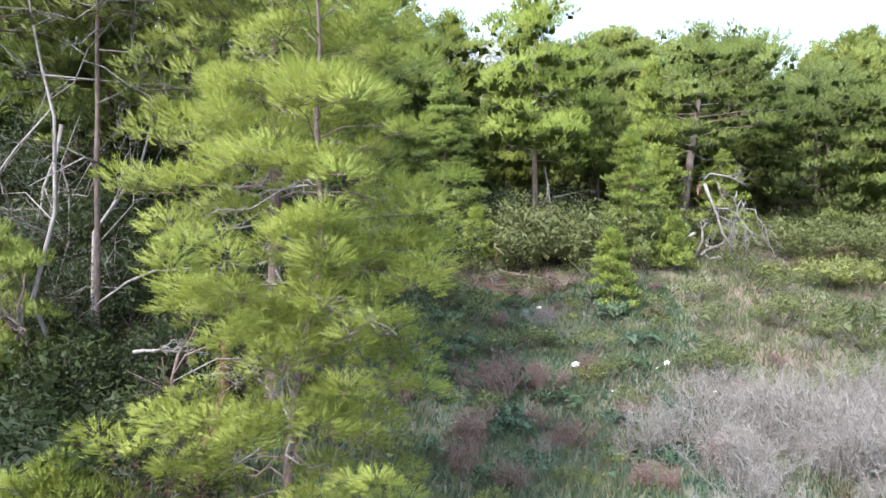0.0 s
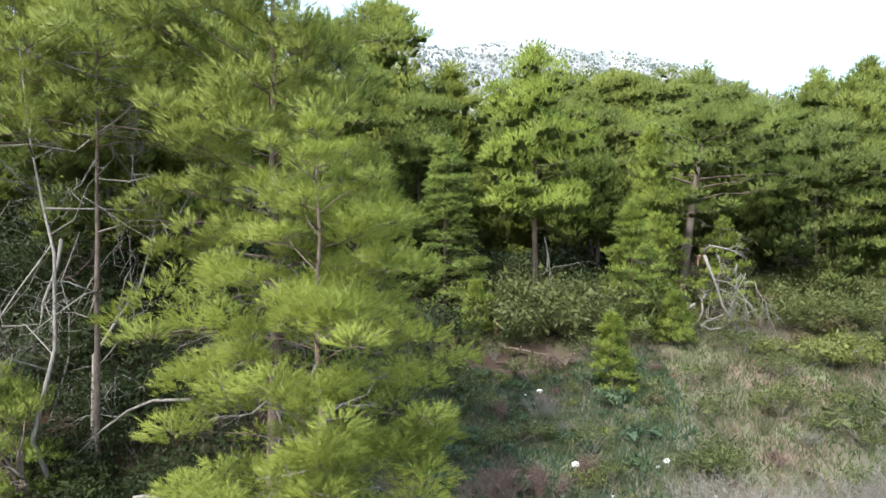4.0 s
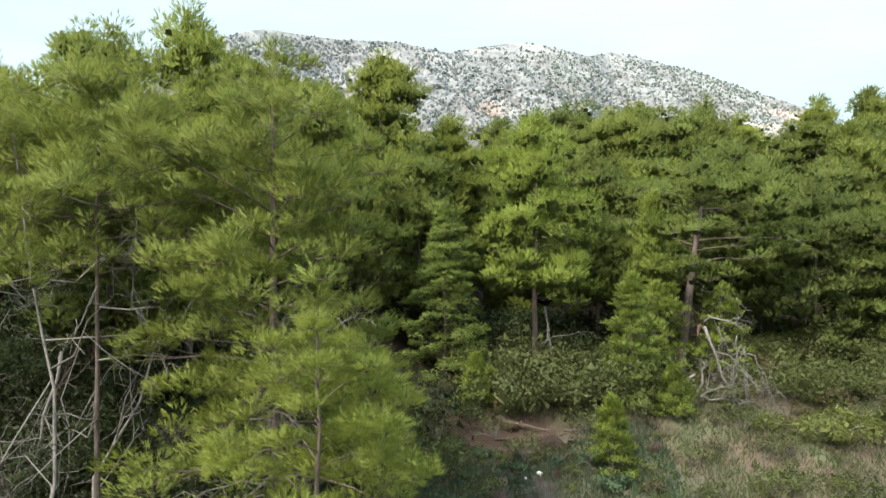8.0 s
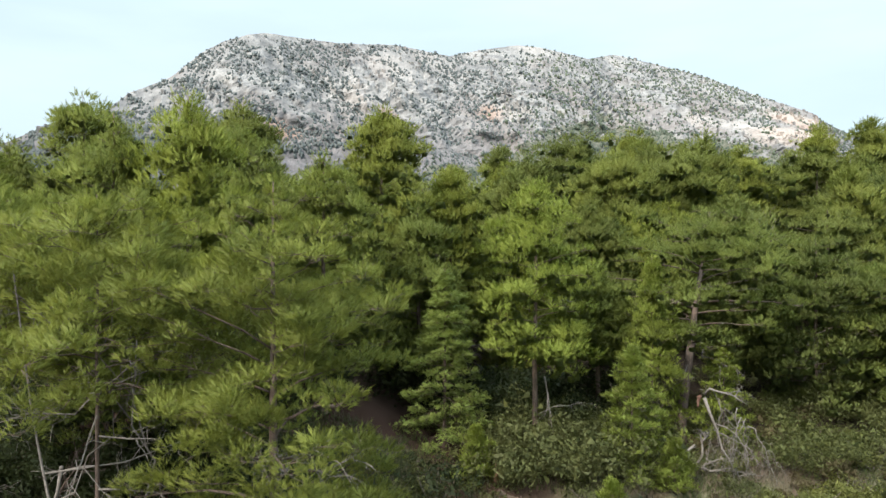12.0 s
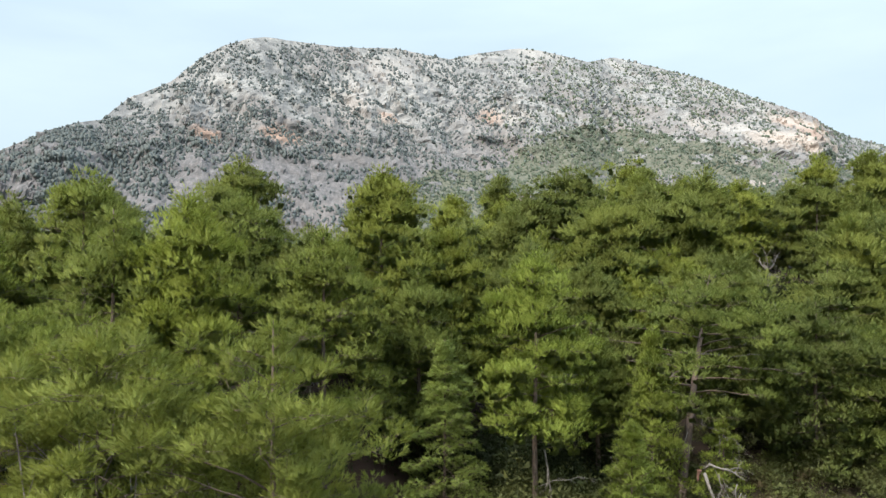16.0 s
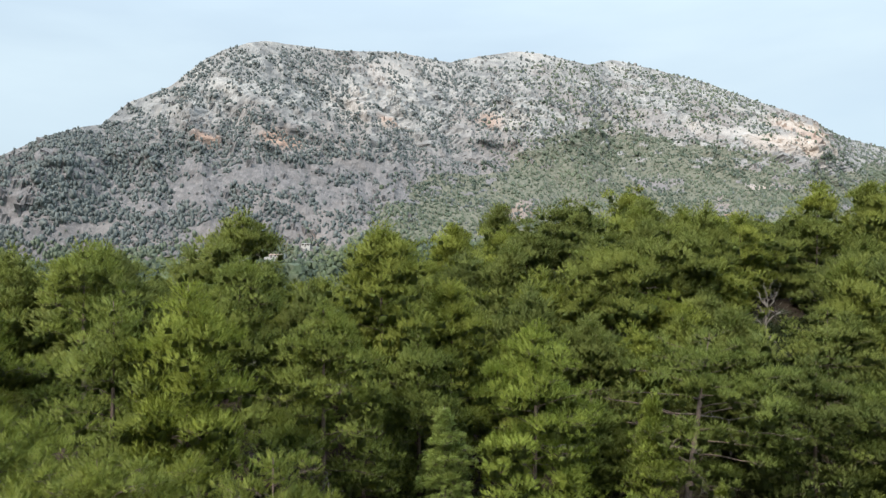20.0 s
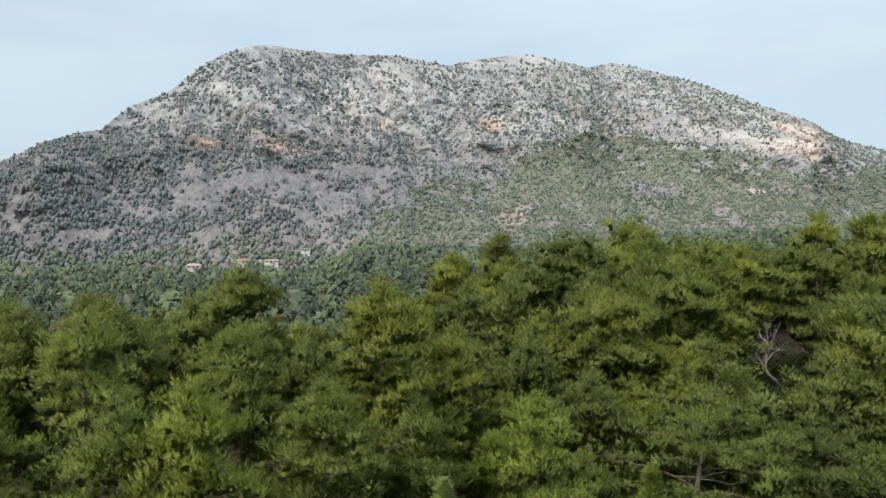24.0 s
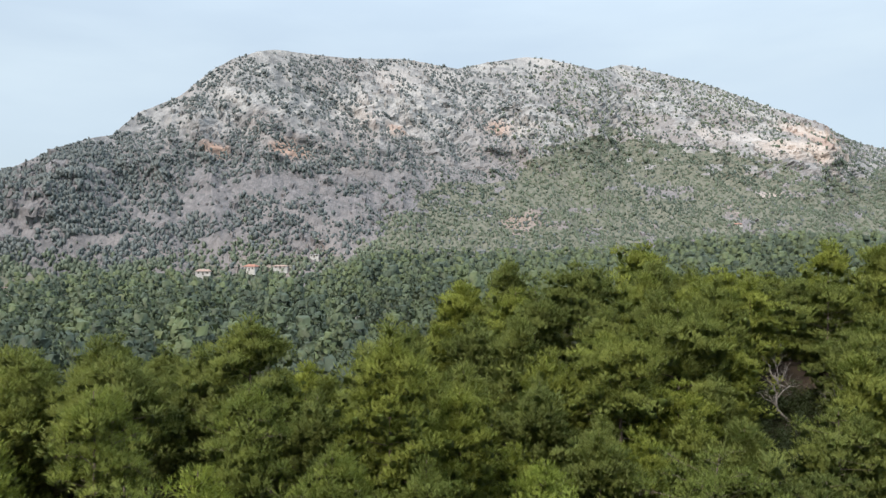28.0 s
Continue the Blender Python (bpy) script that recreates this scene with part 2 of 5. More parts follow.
def domes(centres, radii, flat, sides, rings, seed, rough=0.16):
    """Lumpy closed cushions: vertices and triangles."""
    r = np.random.default_rng(seed)
    k = len(centres)
    el = np.linspace(-0.8, 0.9, rings) if rings > 1 else [-0.1]
    a = np.arange(sides) * 2 * np.pi / sides
    unit = np.concatenate([np.stack([np.cos(e) * np.cos(a + i * 0.5), np.cos(e) * np.sin(a + i * 0.5), np.full(sides, np.sin(e))], 1) for i, e in enumerate(el)] + [[[0, 0, -1.0], [0, 0, 1.0]]])
    m_ = len(unit)
    turn = r.uniform(0, 6.28, k)
    ct, st = np.cos(turn)[:, None], np.sin(turn)[:, None]
    u = np.stack([unit[:, 0] * ct - unit[:, 1] * st, unit[:, 0] * st + unit[:, 1] * ct, np.tile(unit[:, 2], (k, 1))], -1)
    u = u * (1 + r.normal(0, rough, (k, m_, 1)))
    v = np.asarray(centres)[:, None] + u * np.asarray(radii)[:, None, None] * [1, 1, flat]
    tri = []
    for i in range(rings - 1):
        for j in range(sides):
            p, q = i * sides + j, i * sides + (j + 1) % sides
            tri += [(p, q, q + sides), (p, q + sides, p + sides)]
    top = (rings - 1) * sides
    tri += [(top + j, top + (j + 1) % sides, m_ - 1) for j in range(sides)] + [((j + 1) % sides, j, m_ - 2) for j in range(sides)]
    t = np.array(tri)[None] + (np.arange(k) * m_)[:, None, None]
    return v.reshape(-1, 3), t.reshape(-1, 3)


def foliage_mesh(name, cushions, loose, mat, parent=None, inner=None, normals=None):
    """Smooth cushions and the loose needle triangles that cover them, as one mesh."""
    v0, t0 = cushions
    v1 = np.asarray(loose).reshape(-1, 3)
    v = np.concatenate([v0, v1]).astype(np.float32)
    t = np.concatenate([t0.ravel(), np.arange(len(v0), len(v))]).astype(np.int32)
    me = bpy.data.meshes.new(name)
    me.vertices.add(len(v))
    me.vertices.foreach_set("co", v.ravel())
    me.loops.add(len(t))
    me.loops.foreach_set("vertex_index", t)
    me.polygons.add(len(t) // 3)
    me.polygons.foreach_set("loop_start", np.arange(0, len(t), 3, dtype=np.int32))
    me.update(calc_edges=True)
    if normals is None:
        me.polygons.foreach_set("use_smooth", np.arange(len(t) // 3) < len(t0))
    else:
        set_normals(me, normals)
    me.materials.append(mat)
    if inner:
        me.materials.append(inner)
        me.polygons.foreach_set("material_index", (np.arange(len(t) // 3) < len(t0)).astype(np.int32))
    ob = new(name, me)
    if parent:
        ob.parent = parent
    return ob


def part(name, bm, mat, parent, label=""):
    me = bpy.data.meshes.new(name)
    bm.to_mesh(me)
    bm.free()
    me.materials.append(mat)
    ob = new(name, me)
    ob.parent = parent
    if label:
        tagged(ob, label)
    return ob


def tube(points, radii, sides=6):
    """Vertices and faces of a tapered tube along points."""
    p = np.asarray(points, float)
    d = np.gradient(p, axis=0)
    d /= np.linalg.norm(d, axis=1)[:, None] + 1e-9
    ref = np.where(np.abs(d[:, 2:3]) > 0.9, [[1.0, 0, 0]], [[0, 0, 1.0]])
    u = np.cross(d, ref)
    u /= np.linalg.norm(u, axis=1)[:, None]
    w = np.cross(d, u)
    a = np.arange(sides) * 2 * np.pi / sides
    ring = p[:, None] + np.asarray(radii)[:, None, None] * (np.cos(a)[None, :, None] * u[:, None] + np.sin(a)[None, :, None] * w[:, None])
    verts = ring.reshape(-1, 3).tolist()
    faces = []
    for i in range(len(p) - 1):
        for j in range(sides):
            k = (j + 1) % sides
            faces.append((i * sides + j, i * sides + k, (i + 1) * sides + k, (i + 1) * sides + j))
    faces.append(tuple(range(sides))[::-1])
    faces.append(tuple((len(p) - 1) * sides + j for j in range(sides)))
    return verts, faces


def joined(pieces):
    verts, faces = [], []
    for v, f in pieces:
        k = len(verts)
        verts += v
        faces += [tuple(i + k for i in face) for face in f]
    return verts, faces


def value_noise(x, y, seed=0):
    """Smooth value noise of about unit size cells, -1 to 1."""
    def grid(i, j):
        h = (i.astype(np.int64) * 374761393 + j.astype(np.int64) * 668265263 + seed * 974711) & 0x7FFFFFFF
        h = ((h ^ (h >> 13)) * 1274126177) & 0x7FFFFFFF
        return ((h ^ (h >> 16)) & 0xFFFF) / 32767.5 - 1
    x, y = np.asarray(x, float), np.asarray(y, float)
    i, j = np.floor(x), np.floor(y)
    u, v = x - i, y - j
    u, v = u * u * (3 - 2 * u), v * v * (3 - 2 * v)
    return (grid(i, j) * (1 - u) + grid(i + 1, j) * u) * (1 - v) + (grid(i, j + 1) * (1 - u) + grid(i + 1, j + 1) * u) * v


def fractal(x, y, seed=0, octaves=4):
    total, amp = 0, 1.0
    for k in range(octaves):
        total = total + amp * value_noise(np.asarray(x) * 2 ** k, np.asarray(y) * 2 ** k, seed + k)
        amp *= 0.5
    return total


def smooth(a, b, t):
    t = np.clip((np.asarray(t, float) - a) / (b - a), 0, 1)
    return t * t * (3 - 2 * t)


# ---- ground ----
def ground_z(x, y):
    """Height of the ground: a meadow, a bank, a wooded hill, then a valley that runs to the mountain's foot."""
    x, y = np.asarray(x, float), np.asarray(y, float)
    right = np.interp(y, [-60, 22, 37, 60, 72, 88, 100, 130, 180, 300, 420, 520, 700], [-1, 0.2, 6.0, 10.8, 13.8, 20, 20.5, 17, 12, 12, 16, 20, 12])
    left = np.interp(y, [-60, 12, 18, 28, 40, 55, 66, 90, 130, 200, 300, 420, 520, 700], [-1, 0.5, 2.0, 8.0, 13.0, 15, 14.5, 10, 6, 5, 3.5, 4, 8, 6])
    away = smooth(120, 240, y)
    k = smooth(3, -12, x) * (1 - away) + smooth(-0.05, -0.26, x / np.maximum(y, 1)) * away
    base = right * (1 - k) + left * k
    base = base - 5.5 * np.exp(-((x + 1) / 13) ** 2) * smooth(56, 78, y) * smooth(170, 120, y)
    far = smooth(100, 220, y) * smooth(40, 260, x) * 12 * smooth(700, 500, y)
    rough = 0.35 * fractal(x * 0.22, y * 0.22, 3) + 0.1 * fractal(x * 1.1, y * 1.1, 9, 3)
    fade = smooth(900, 300, np.hypot(x, y))
    return base + far + rough * fade


def spaced(near0, near1, step, far0, far1, grow=1.16):
    a = list(np.arange(near0, near1 + 1e-6, step))
    s, v = step, near1
    while v < far1:
        s *= grow
        v = min(v + s, far1)
        a.append(v)
    s, v = step, near0
    while v > far0:
        s *= grow
        v = max(v - s, far0)
        a.insert(0, v)
    return np.array(a)


gx, gy = spaced(-45, 75, 0.75, -4500, 4500), spaced(-5, 105, 0.75, -3500, 4500)
XX, YY = np.meshgrid(gx, gy)
verts = np.stack([XX, YY, ground_z(XX, YY)], -1).reshape(-1, 3)
nx = len(gx)
ii, jj = np.meshgrid(np.arange(nx - 1), np.arange(len(gy) - 1))
q = (jj * nx + ii).ravel()
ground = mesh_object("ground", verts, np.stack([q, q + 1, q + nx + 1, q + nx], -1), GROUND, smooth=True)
tagged(ground, "dry grassy hillside soil with reddish bare earth patches", "ground", kind="structure")


# ---- mountain ----
F = 1207.3  # view columns per unit of tangent: the mountain is placed by the camera's columns
# crest columns and heights fitted to the skyline seen from the camera
CREST_U = [-700, -350, -120, 0, 80, 150, 180, 230, 300, 360, 400, 440, 470, 600, 700, 795, 850, 915, 960, 1040, 1085, 1160, 1250, 1350, 1437, 1460, 1500, 1600, 1900, 2400]
CREST_E = [5, 60, 120, 151, 186, 204, 208, 249, 275, 323, 343, 355, 358, 342, 340, 322, 333, 342, 338, 319, 328, 311, 287, 251, 222, 204, 188, 165, 120, 40]
CREST_D = [430, 450, 480, 500, 510, 545, 560, 600, 620, 645, 660, 675, 690, 750, 800, 860, 890, 915, 925, 960, 1050, 1040, 1010, 970, 945, 1000, 1080, 1150, 1200, 1250]


def mountain_point(u, v):
    """u: column of the camera's view, v: 0 at the foot, 1 on the crest, above 1 behind it."""
    u, v = np.asarray(u, float), np.asarray(v, float)
    e1, d1 = np.interp(u, CREST_U, CREST_E), np.interp(u, CREST_U, CREST_D)
    d0 = np.interp(u, [-700, 0, 300, 700, 1200, 1500, 2400], [380, 440, 470, 510, 530, 520, 520])
    e0 = -42.0
    w = np.clip(v, 0, 1)
    s = 0.10 * np.sin(3.0 * w + 0.004 * u) * w * (1 - w)
    d = d0 + (d1 - d0) * (0.75 * w + 0.25 * w ** 3) + (v > 1) * (v - 1) * 700
    e = e0 + (e1 - e0) * (w + s)
    x, z = (u - 784) / F * d, 32 + e / F * d
    z = np.where(v > 1, z - (v - 1) * 600, z) + np.minimum(v, 0) * 400
    d = d + np.minimum(v, 0) * 300
    k = np.clip(w * (1 - w) * 5, 0.12, 1) * np.where(v > 1, 1, 1)
    r = fractal(x * 0.012, d * 0.02 + z * 0.01, 21, 3)
    ridged = 1 - np.abs(fractal(x * 0.028 + z * 0.01, d * 0.012, 31, 3))
    crag = np.abs(fractal(x * 0.07, z * 0.06 + d * 0.02, 41, 3))
    up = 0.7 * smooth(0.35, 0.7, w) * smooth(1700, 1300, u)
    z2 = z + k * (4 * r + 3.5 * ridged) + (0.8 + 1.6 * up) * crag * k
    d2 = d + k * (7 * r - (3 + 14 * up) * ridged - (1.5 + 7 * up) * crag)
    # the bright cliff band of the eastern shoulder
    cliff = np.exp(-((u - 1410) / 75) ** 2 - ((e - 175) / 32) ** 2)
    return np.stack([x, d2 - 14 * cliff, z2], -1)


def elevation_of(p):
    return (p[..., 2] - 32) / np.hypot(p[..., 1], 0) * F


m, n, l, b = material("limestone", 0.95)
ROCK = m
geo = n.new("ShaderNodeTexCoord").outputs["Object"]
squash = n.new("ShaderNodeMapping")
squash.inputs["Scale"].default_value = (1, 0.6, 0.45)
l.new(geo, squash.inputs["Vector"])
crack = noise_node(n, l, 0.1, 6, 0.64, squash.outputs["Vector"])
wide = noise_node(n, l, 0.013, 4, 0.5, geo)
speck = noise_node(n, l, 0.24, 8, 0.85, geo)
sep = n.new("ShaderNodeSeparateXYZ")
l.new(geo, sep.inputs["Vector"])
c = blend(n, l, remap(n, l, crack, 0.38, 0.64), (0.15, 0.147, 0.146), (0.305, 0.293, 0.28))
# pale clean ribs of rock that run down to the east across the upper face
ribbed = n.new("ShaderNodeMapping")
ribbed.inputs["Rotation"].default_value = (0, radians(-40), 0)
ribbed.inputs["Scale"].default_value = (0.014, 0.012, 0.06)
l.new(geo, ribbed.inputs["Vector"])
rib = remap(n, l, noise_node(n, l, 1.0, 5, 0.6, ribbed.outputs["Vector"]), 0.5, 0.66, 0, 0.65)
c = blend(n, l, rib, c, (0.36, 0.342, 0.32))
low = remap(n, l, sep.outputs["Z"], 150, 95)
scree = blend(n, l, remap(n, l, speck, 0.36, 0.64), (0.075, 0.07, 0.073), (0.215, 0.2, 0.2))
c = blend(n, l, low, c, scree)
c = blend(n, l, remap(n, l, speck, 0.4, 0.5, 0.55, 0), c, (0.14, 0.14, 0.14))
soilpatch = remap(n, l, wide, 0.5, 0.62, 0, 0.55)
c = blend(n, l, soilpatch, c, (0.2, 0.175, 0.165))
# iron-stained hollows and pale clean cliffs: view column, elevation, size, strength, colour
RUST, PALE, EARTH = (0.36, 0.235, 0.175), (0.42, 0.385, 0.355), (0.28, 0.21, 0.165)
RUST_SPOTS = ((372, 172, 9, 0.8), (360, 178, 7, 0.6), (500, 178, 12, 0.8), (480, 182, 8, 0.5), (525, 172, 9, 0.7), (690, 215, 12, 0.6), (865, 213, 16, 0.55), (1425, 185, 22, 0.5), (1380, 200, 20, 0.4), (1450, 200, 18, 0.45))
PALE_SPOTS = ((690, 222, 22, 0.5), (620, 250, 34, 0.45), (700, 300, 36, 0.45), (760, 318, 30, 0.5), (900, 215, 26, 0.4), (940, 335, 24, 0.4), (985, 325, 22, 0.35), (1085, 312, 20, 0.5), (1400, 205, 42, 0.75), (1440, 190, 36, 0.75), (1385, 170, 40, 0.75), (1350, 165, 26, 0.5), (1425, 165, 30, 0.6), (1240, 195, 24, 0.5), (1300, 185, 22, 0.5), (1345, 92, 16, 0.7))
EARTH_SPOTS = ((925, 75, 14, 0.42), (900, 60, 14, 0.42), (880, 48, 20, 0.42), (950, 44, 18, 0.36), (1320, 85, 14, 0.30), (1290, 70, 18, 0.36), (1140, 50, 22, 0.30), (430, -26, 10, 0.48), (470, -28, 10, 0.48), (500, -24, 8, 0.48), (560, 0, 8, 0.36))
CLIFF = (0.4, 0.335, 0.29)
for u, e, size, tint, tone in [(*q, CLIFF if q[0] > 1340 else PALE) for q in PALE_SPOTS] + [(*q, RUST) for q in RUST_SPOTS] + [(*q, EARTH) for q in EARTH_SPOTS]:
    spot = mountain_point(u, (e + 42) / (np.interp(u, CREST_U, CREST_E) + 42))
    dist = n.new("ShaderNodeVectorMath")
    dist.operation = "DISTANCE"
    l.new(geo, dist.inputs[0])
    dist.inputs[1].default_value = tuple(float(a) for a in spot)
    wob = n.new("ShaderNodeMath")
    wob.operation = "MULTIPLY_ADD"
    l.new(speck, wob.inputs[0])
    wob.inputs[1].default_value = -size * 1.2
    l.new(dist.outputs["Value"], wob.inputs[2])
    c = blend(n, l, remap(n, l, wob.outputs["Value"], size * 0.7, -size * 0.1, 0, tint), c, tone)
l.new(c, b.inputs["Base Color"])
bump(n, l, b, crack, 1.0, 4.0)

us, vs = np.linspace(-700, 2400, 480), np.concatenate([np.linspace(-0.06, 1, 130), np.linspace(1.04, 1.5, 8)])
UU, VV = np.meshgrid(us, vs)
verts = mountain_point(UU, VV).reshape(-1, 3)
nx = len(us)
ii, jj = np.meshgrid(np.arange(nx - 1), np.arange(len(vs) - 1))
q = (jj * nx + ii).ravel()
mountain = mesh_object("mountain", verts, np.stack([q, q + 1, q + nx + 1, q + nx], -1), ROCK, smooth=False)
tagged(mountain, "long grey limestone mountain with pale cliffs and rusty hollows", "mountain", kind="structure")


def blob(a, b, c, d, u, e):
    return np.exp(-((u - a) / c) ** 2 - ((e - b) / d) ** 2)


def scrub_density(u, e):
    """How thickly scrub covers the mountain, by view column and elevation."""
    crest = np.interp(u, CREST_U, CREST_E)
    k = 0.57 + 0 * u + 0.14 * smooth(520, 640, u) * smooth(330, 290, e) + 0.18 * smooth(780, 1000, u)
    k = k + 0.6 * blob(60, 150, 110, 26, u, e) + 0.6 * blob(240, 172, 130, 30, u, e) + 0.3 * blob(330, 165, 60, 22, u, e)
    k = k + 0.3 * blob(560, 165, 120, 22, u, e) + 0.25 * blob(470, 225, 60, 45, u, e) + 0.25 * blob(560, 300, 70, 40, u, e) + 0.35 * blob(820, 255, 40, 70, u, e) + 0.3 * blob(840, 190, 90, 16, u, e)
    k = k + 0.3 * smooth(70, 20, crest - e) * smooth(950, 1060, u) + 0.25 * blob(960, 290, 80, 25, u, e) + 0.3 * blob(1150, 235, 120, 40, u, e) + 0.22 * blob(330, 20, 200, 45, u, e) + 0.4 * smooth(1460, 1490, u)
    k = k - 1.1 * blob(1410, 192, 78, 40, u, e) - 0.2 * blob(640, 125, 70, 40, u, e) - 0.14 * blob(200, 90, 160, 40, u, e)
    k = k - 0.16 * blob(690, 280, 90, 50, u, e) - 0.4 * blob(950, 330, 70, 14, u, e) - 0.4 * blob(1088, 312, 35, 12, u, e) - 0.15 * blob(880, 225, 80, 25, u, e) - 0.15 * blob(1260, 185, 60, 25, u, e) - 0.15 * blob(450, 290, 50, 40, u, e)
    return np.clip(k, 0.05, 1)


def wood_cover(u, e):
    """1 inside the wood of the lower eastern slope, 0 on the open rock."""
    top = np.interp(u, [560, 620, 690, 760, 850, 900, 950, 1000, 1060, 1100, 1200, 1250, 1320, 1400, 1500, 1568, 1800], [-20, 0, 75, 105, 115, 145, 180, 205, 212, 200, 190, 170, 150, 140, 130, 140, 140])
    k = smooth(-26, 24, top - e + 26 * fractal(u * 0.03, e * 0.06, 66, 4)) * (0.94 + 0.5 * np.minimum(0, fractal(u * 0.03, e * 0.08, 67, 3) + 0.05))
    k = k - 0.6 * blob(905, 52, 55, 14, u, e) - 0.35 * blob(1330, 88, 60, 16, u, e) - 0.25 * blob(1180, 95, 60, 18, u, e) - 0.3 * blob(1290, 60, 40, 14, u, e) - 0.3 * blob(1140, 50, 60, 10, u, e) - 0.25 * blob(820, 85, 60, 20, u, e)
    return np.clip(k + 0.4 * blob(600, -25, 120, 20, u, e) + 0.45 * blob(430, 5, 60, 18, u, e) - 0.5 * blob(455, -27, 55, 9, u, e), 0, 1)


def leaf_clumps(centres, sizes, per, flat=0.75, chip=0.55, seed=1):
    """Loose leaf sprays filling uneven domes round the centres."""
    r = np.random.default_rng(seed)
    k = len(centres)
    d = r.normal(size=(k, per, 3))
    d /= np.linalg.norm(d, axis=2)[..., None]
    d *= (r.random((k, per, 1)) ** 0.4)
    d[..., 2] = np.abs(d[..., 2]) * flat
    lump = 0.75 + 0.5 * r.random((k, per, 1))
    p = centres[:, None] + d * lump * sizes[:, None, None]
    side = r.normal(size=(k, per, 3, 3)) * (chip * sizes)[:, None, None, None] * 0.6
    return (p[:, :, None] + side).reshape(-1, 3, 3)


r = np.random.default_rng(5)
cu, cv = r.uniform(-150, 1750, 100000), -0.03 + 1.03 * r.random(100000) ** 0.9
cp = mountain_point(cu, cv)
ce = elevation_of(cp)
grain = 0.5 + 0.62 * fractal(cp[:, 0] * 0.045, cp[:, 2] * 0.07 + cp[:, 1] * 0.03, 77, 3)
along, across = 0.77 * cu - 0.64 * ce, 0.64 * cu + 0.77 * ce
ribs = fractal(along / 110, across / 26, 83, 3) * smooth(120, 190, ce) * smooth(330, 480, cu)
grain = grain + 0.55 * ribs
cover = wood_cover(cu, ce)
thick = smooth(-0.14, 0.16, scrub_density(cu, ce) - grain) * 0.55 + 0.04
cover = cover - 0.9 * blob(1410, 195, 80, 36, cu, ce)
woody = r.random(len(cu)) < cover
greener = (r.random(len(cu)) < 0.6 * smooth(820, 1000, cu))
keep = r.random(len(cu)) < np.where(woody, 0.75, thick * (1 - 0.45 * smooth(760, 560, cu) * smooth(165, 130, ce)))
cu, cp, ce, woody = cu[keep], cp[keep], ce[keep], (woody | greener)[keep]
size = (0.55 + 1.7 * r.random(len(cp)) ** 1.8) * np.interp(cp[:, 1], [450, 1000], [0.85, 1.3]) * (1 + 0.45 * smooth(760, 600, cu) * smooth(190, 120, ce))
for name, mask, mat, text in (("mountain_scrub", ~woody, FAR_LEAF, "dark grey-green scrub, paled for haze, scattered over the limestone mountain"),
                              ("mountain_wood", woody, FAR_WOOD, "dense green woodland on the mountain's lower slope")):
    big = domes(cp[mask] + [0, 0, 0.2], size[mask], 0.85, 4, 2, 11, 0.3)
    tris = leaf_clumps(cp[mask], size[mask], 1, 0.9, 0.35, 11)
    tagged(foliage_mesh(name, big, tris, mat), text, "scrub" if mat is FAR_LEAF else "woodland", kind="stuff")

# the floor of the wood is leaf litter and low scrub, not bare rock
m, n, l, b = material("wooded_slope", 0.95)
c = blend(n, l, remap(n, l, noise_node(n, l, 0.3, 6, 0.7), 0.35, 0.65), (0.075, 0.085, 0.06), (0.16, 0.15, 0.12))
l.new(c, b.inputs["Base Color"])
mountain.data.materials.append(m)
fu, fv = np.meshgrid((us[1:] + us[:-1]) / 2, (vs[1:] + vs[:-1]) / 2)
fe = elevation_of(mountain_point(fu, np.clip(fv, 0, 1)))
mountain.data.polygons.foreach_set("material_index", ((wood_cover(fu, fe) > 0.55) & (fv < 1)).ravel().astype(np.int32))

# limestone outcrops that break through the scrub
r = np.random.default_rng(8)
ou, ov = r.uniform(-150, 1750, 26000), r.random(26000)
op = mountain_point(ou, ov)
oe = elevation_of(op)
band = 0.12 + 0.8 * blob(620, 250, 330, 80, ou, oe) + 0.5 * blob(950, 280, 200, 60, ou, oe) + 0.9 * blob(1400, 185, 110, 45, ou, oe) + 0.4 * blob(300, 230, 120, 60, ou, oe) + 0.35 * blob(880, 215, 90, 40, ou, oe)
keep = r.random(len(ou)) < band * np.clip(0.3 + fractal(op[:, 0] * 0.02, op[:, 2] * 0.03, 91, 3), 0, 1) * 0.75 * (1 - wood_cover(ou, oe))
keep &= (fractal((0.77 * ou - 0.64 * oe) / 110, (0.64 * ou + 0.77 * oe) / 26, 83, 3) > 0.0) | (ou > 1300)
op = op[keep]
v_, t_ = domes(op, r.uniform(1.0, 3.4, len(op)), 1.1, 5, 2, 23, 0.32)
crags = mesh_object("crags", v_, t_, ROCK)
tagged(crags, "pale limestone outcrops breaking through the mountain scrub", "rock outcrop", kind="stuff")


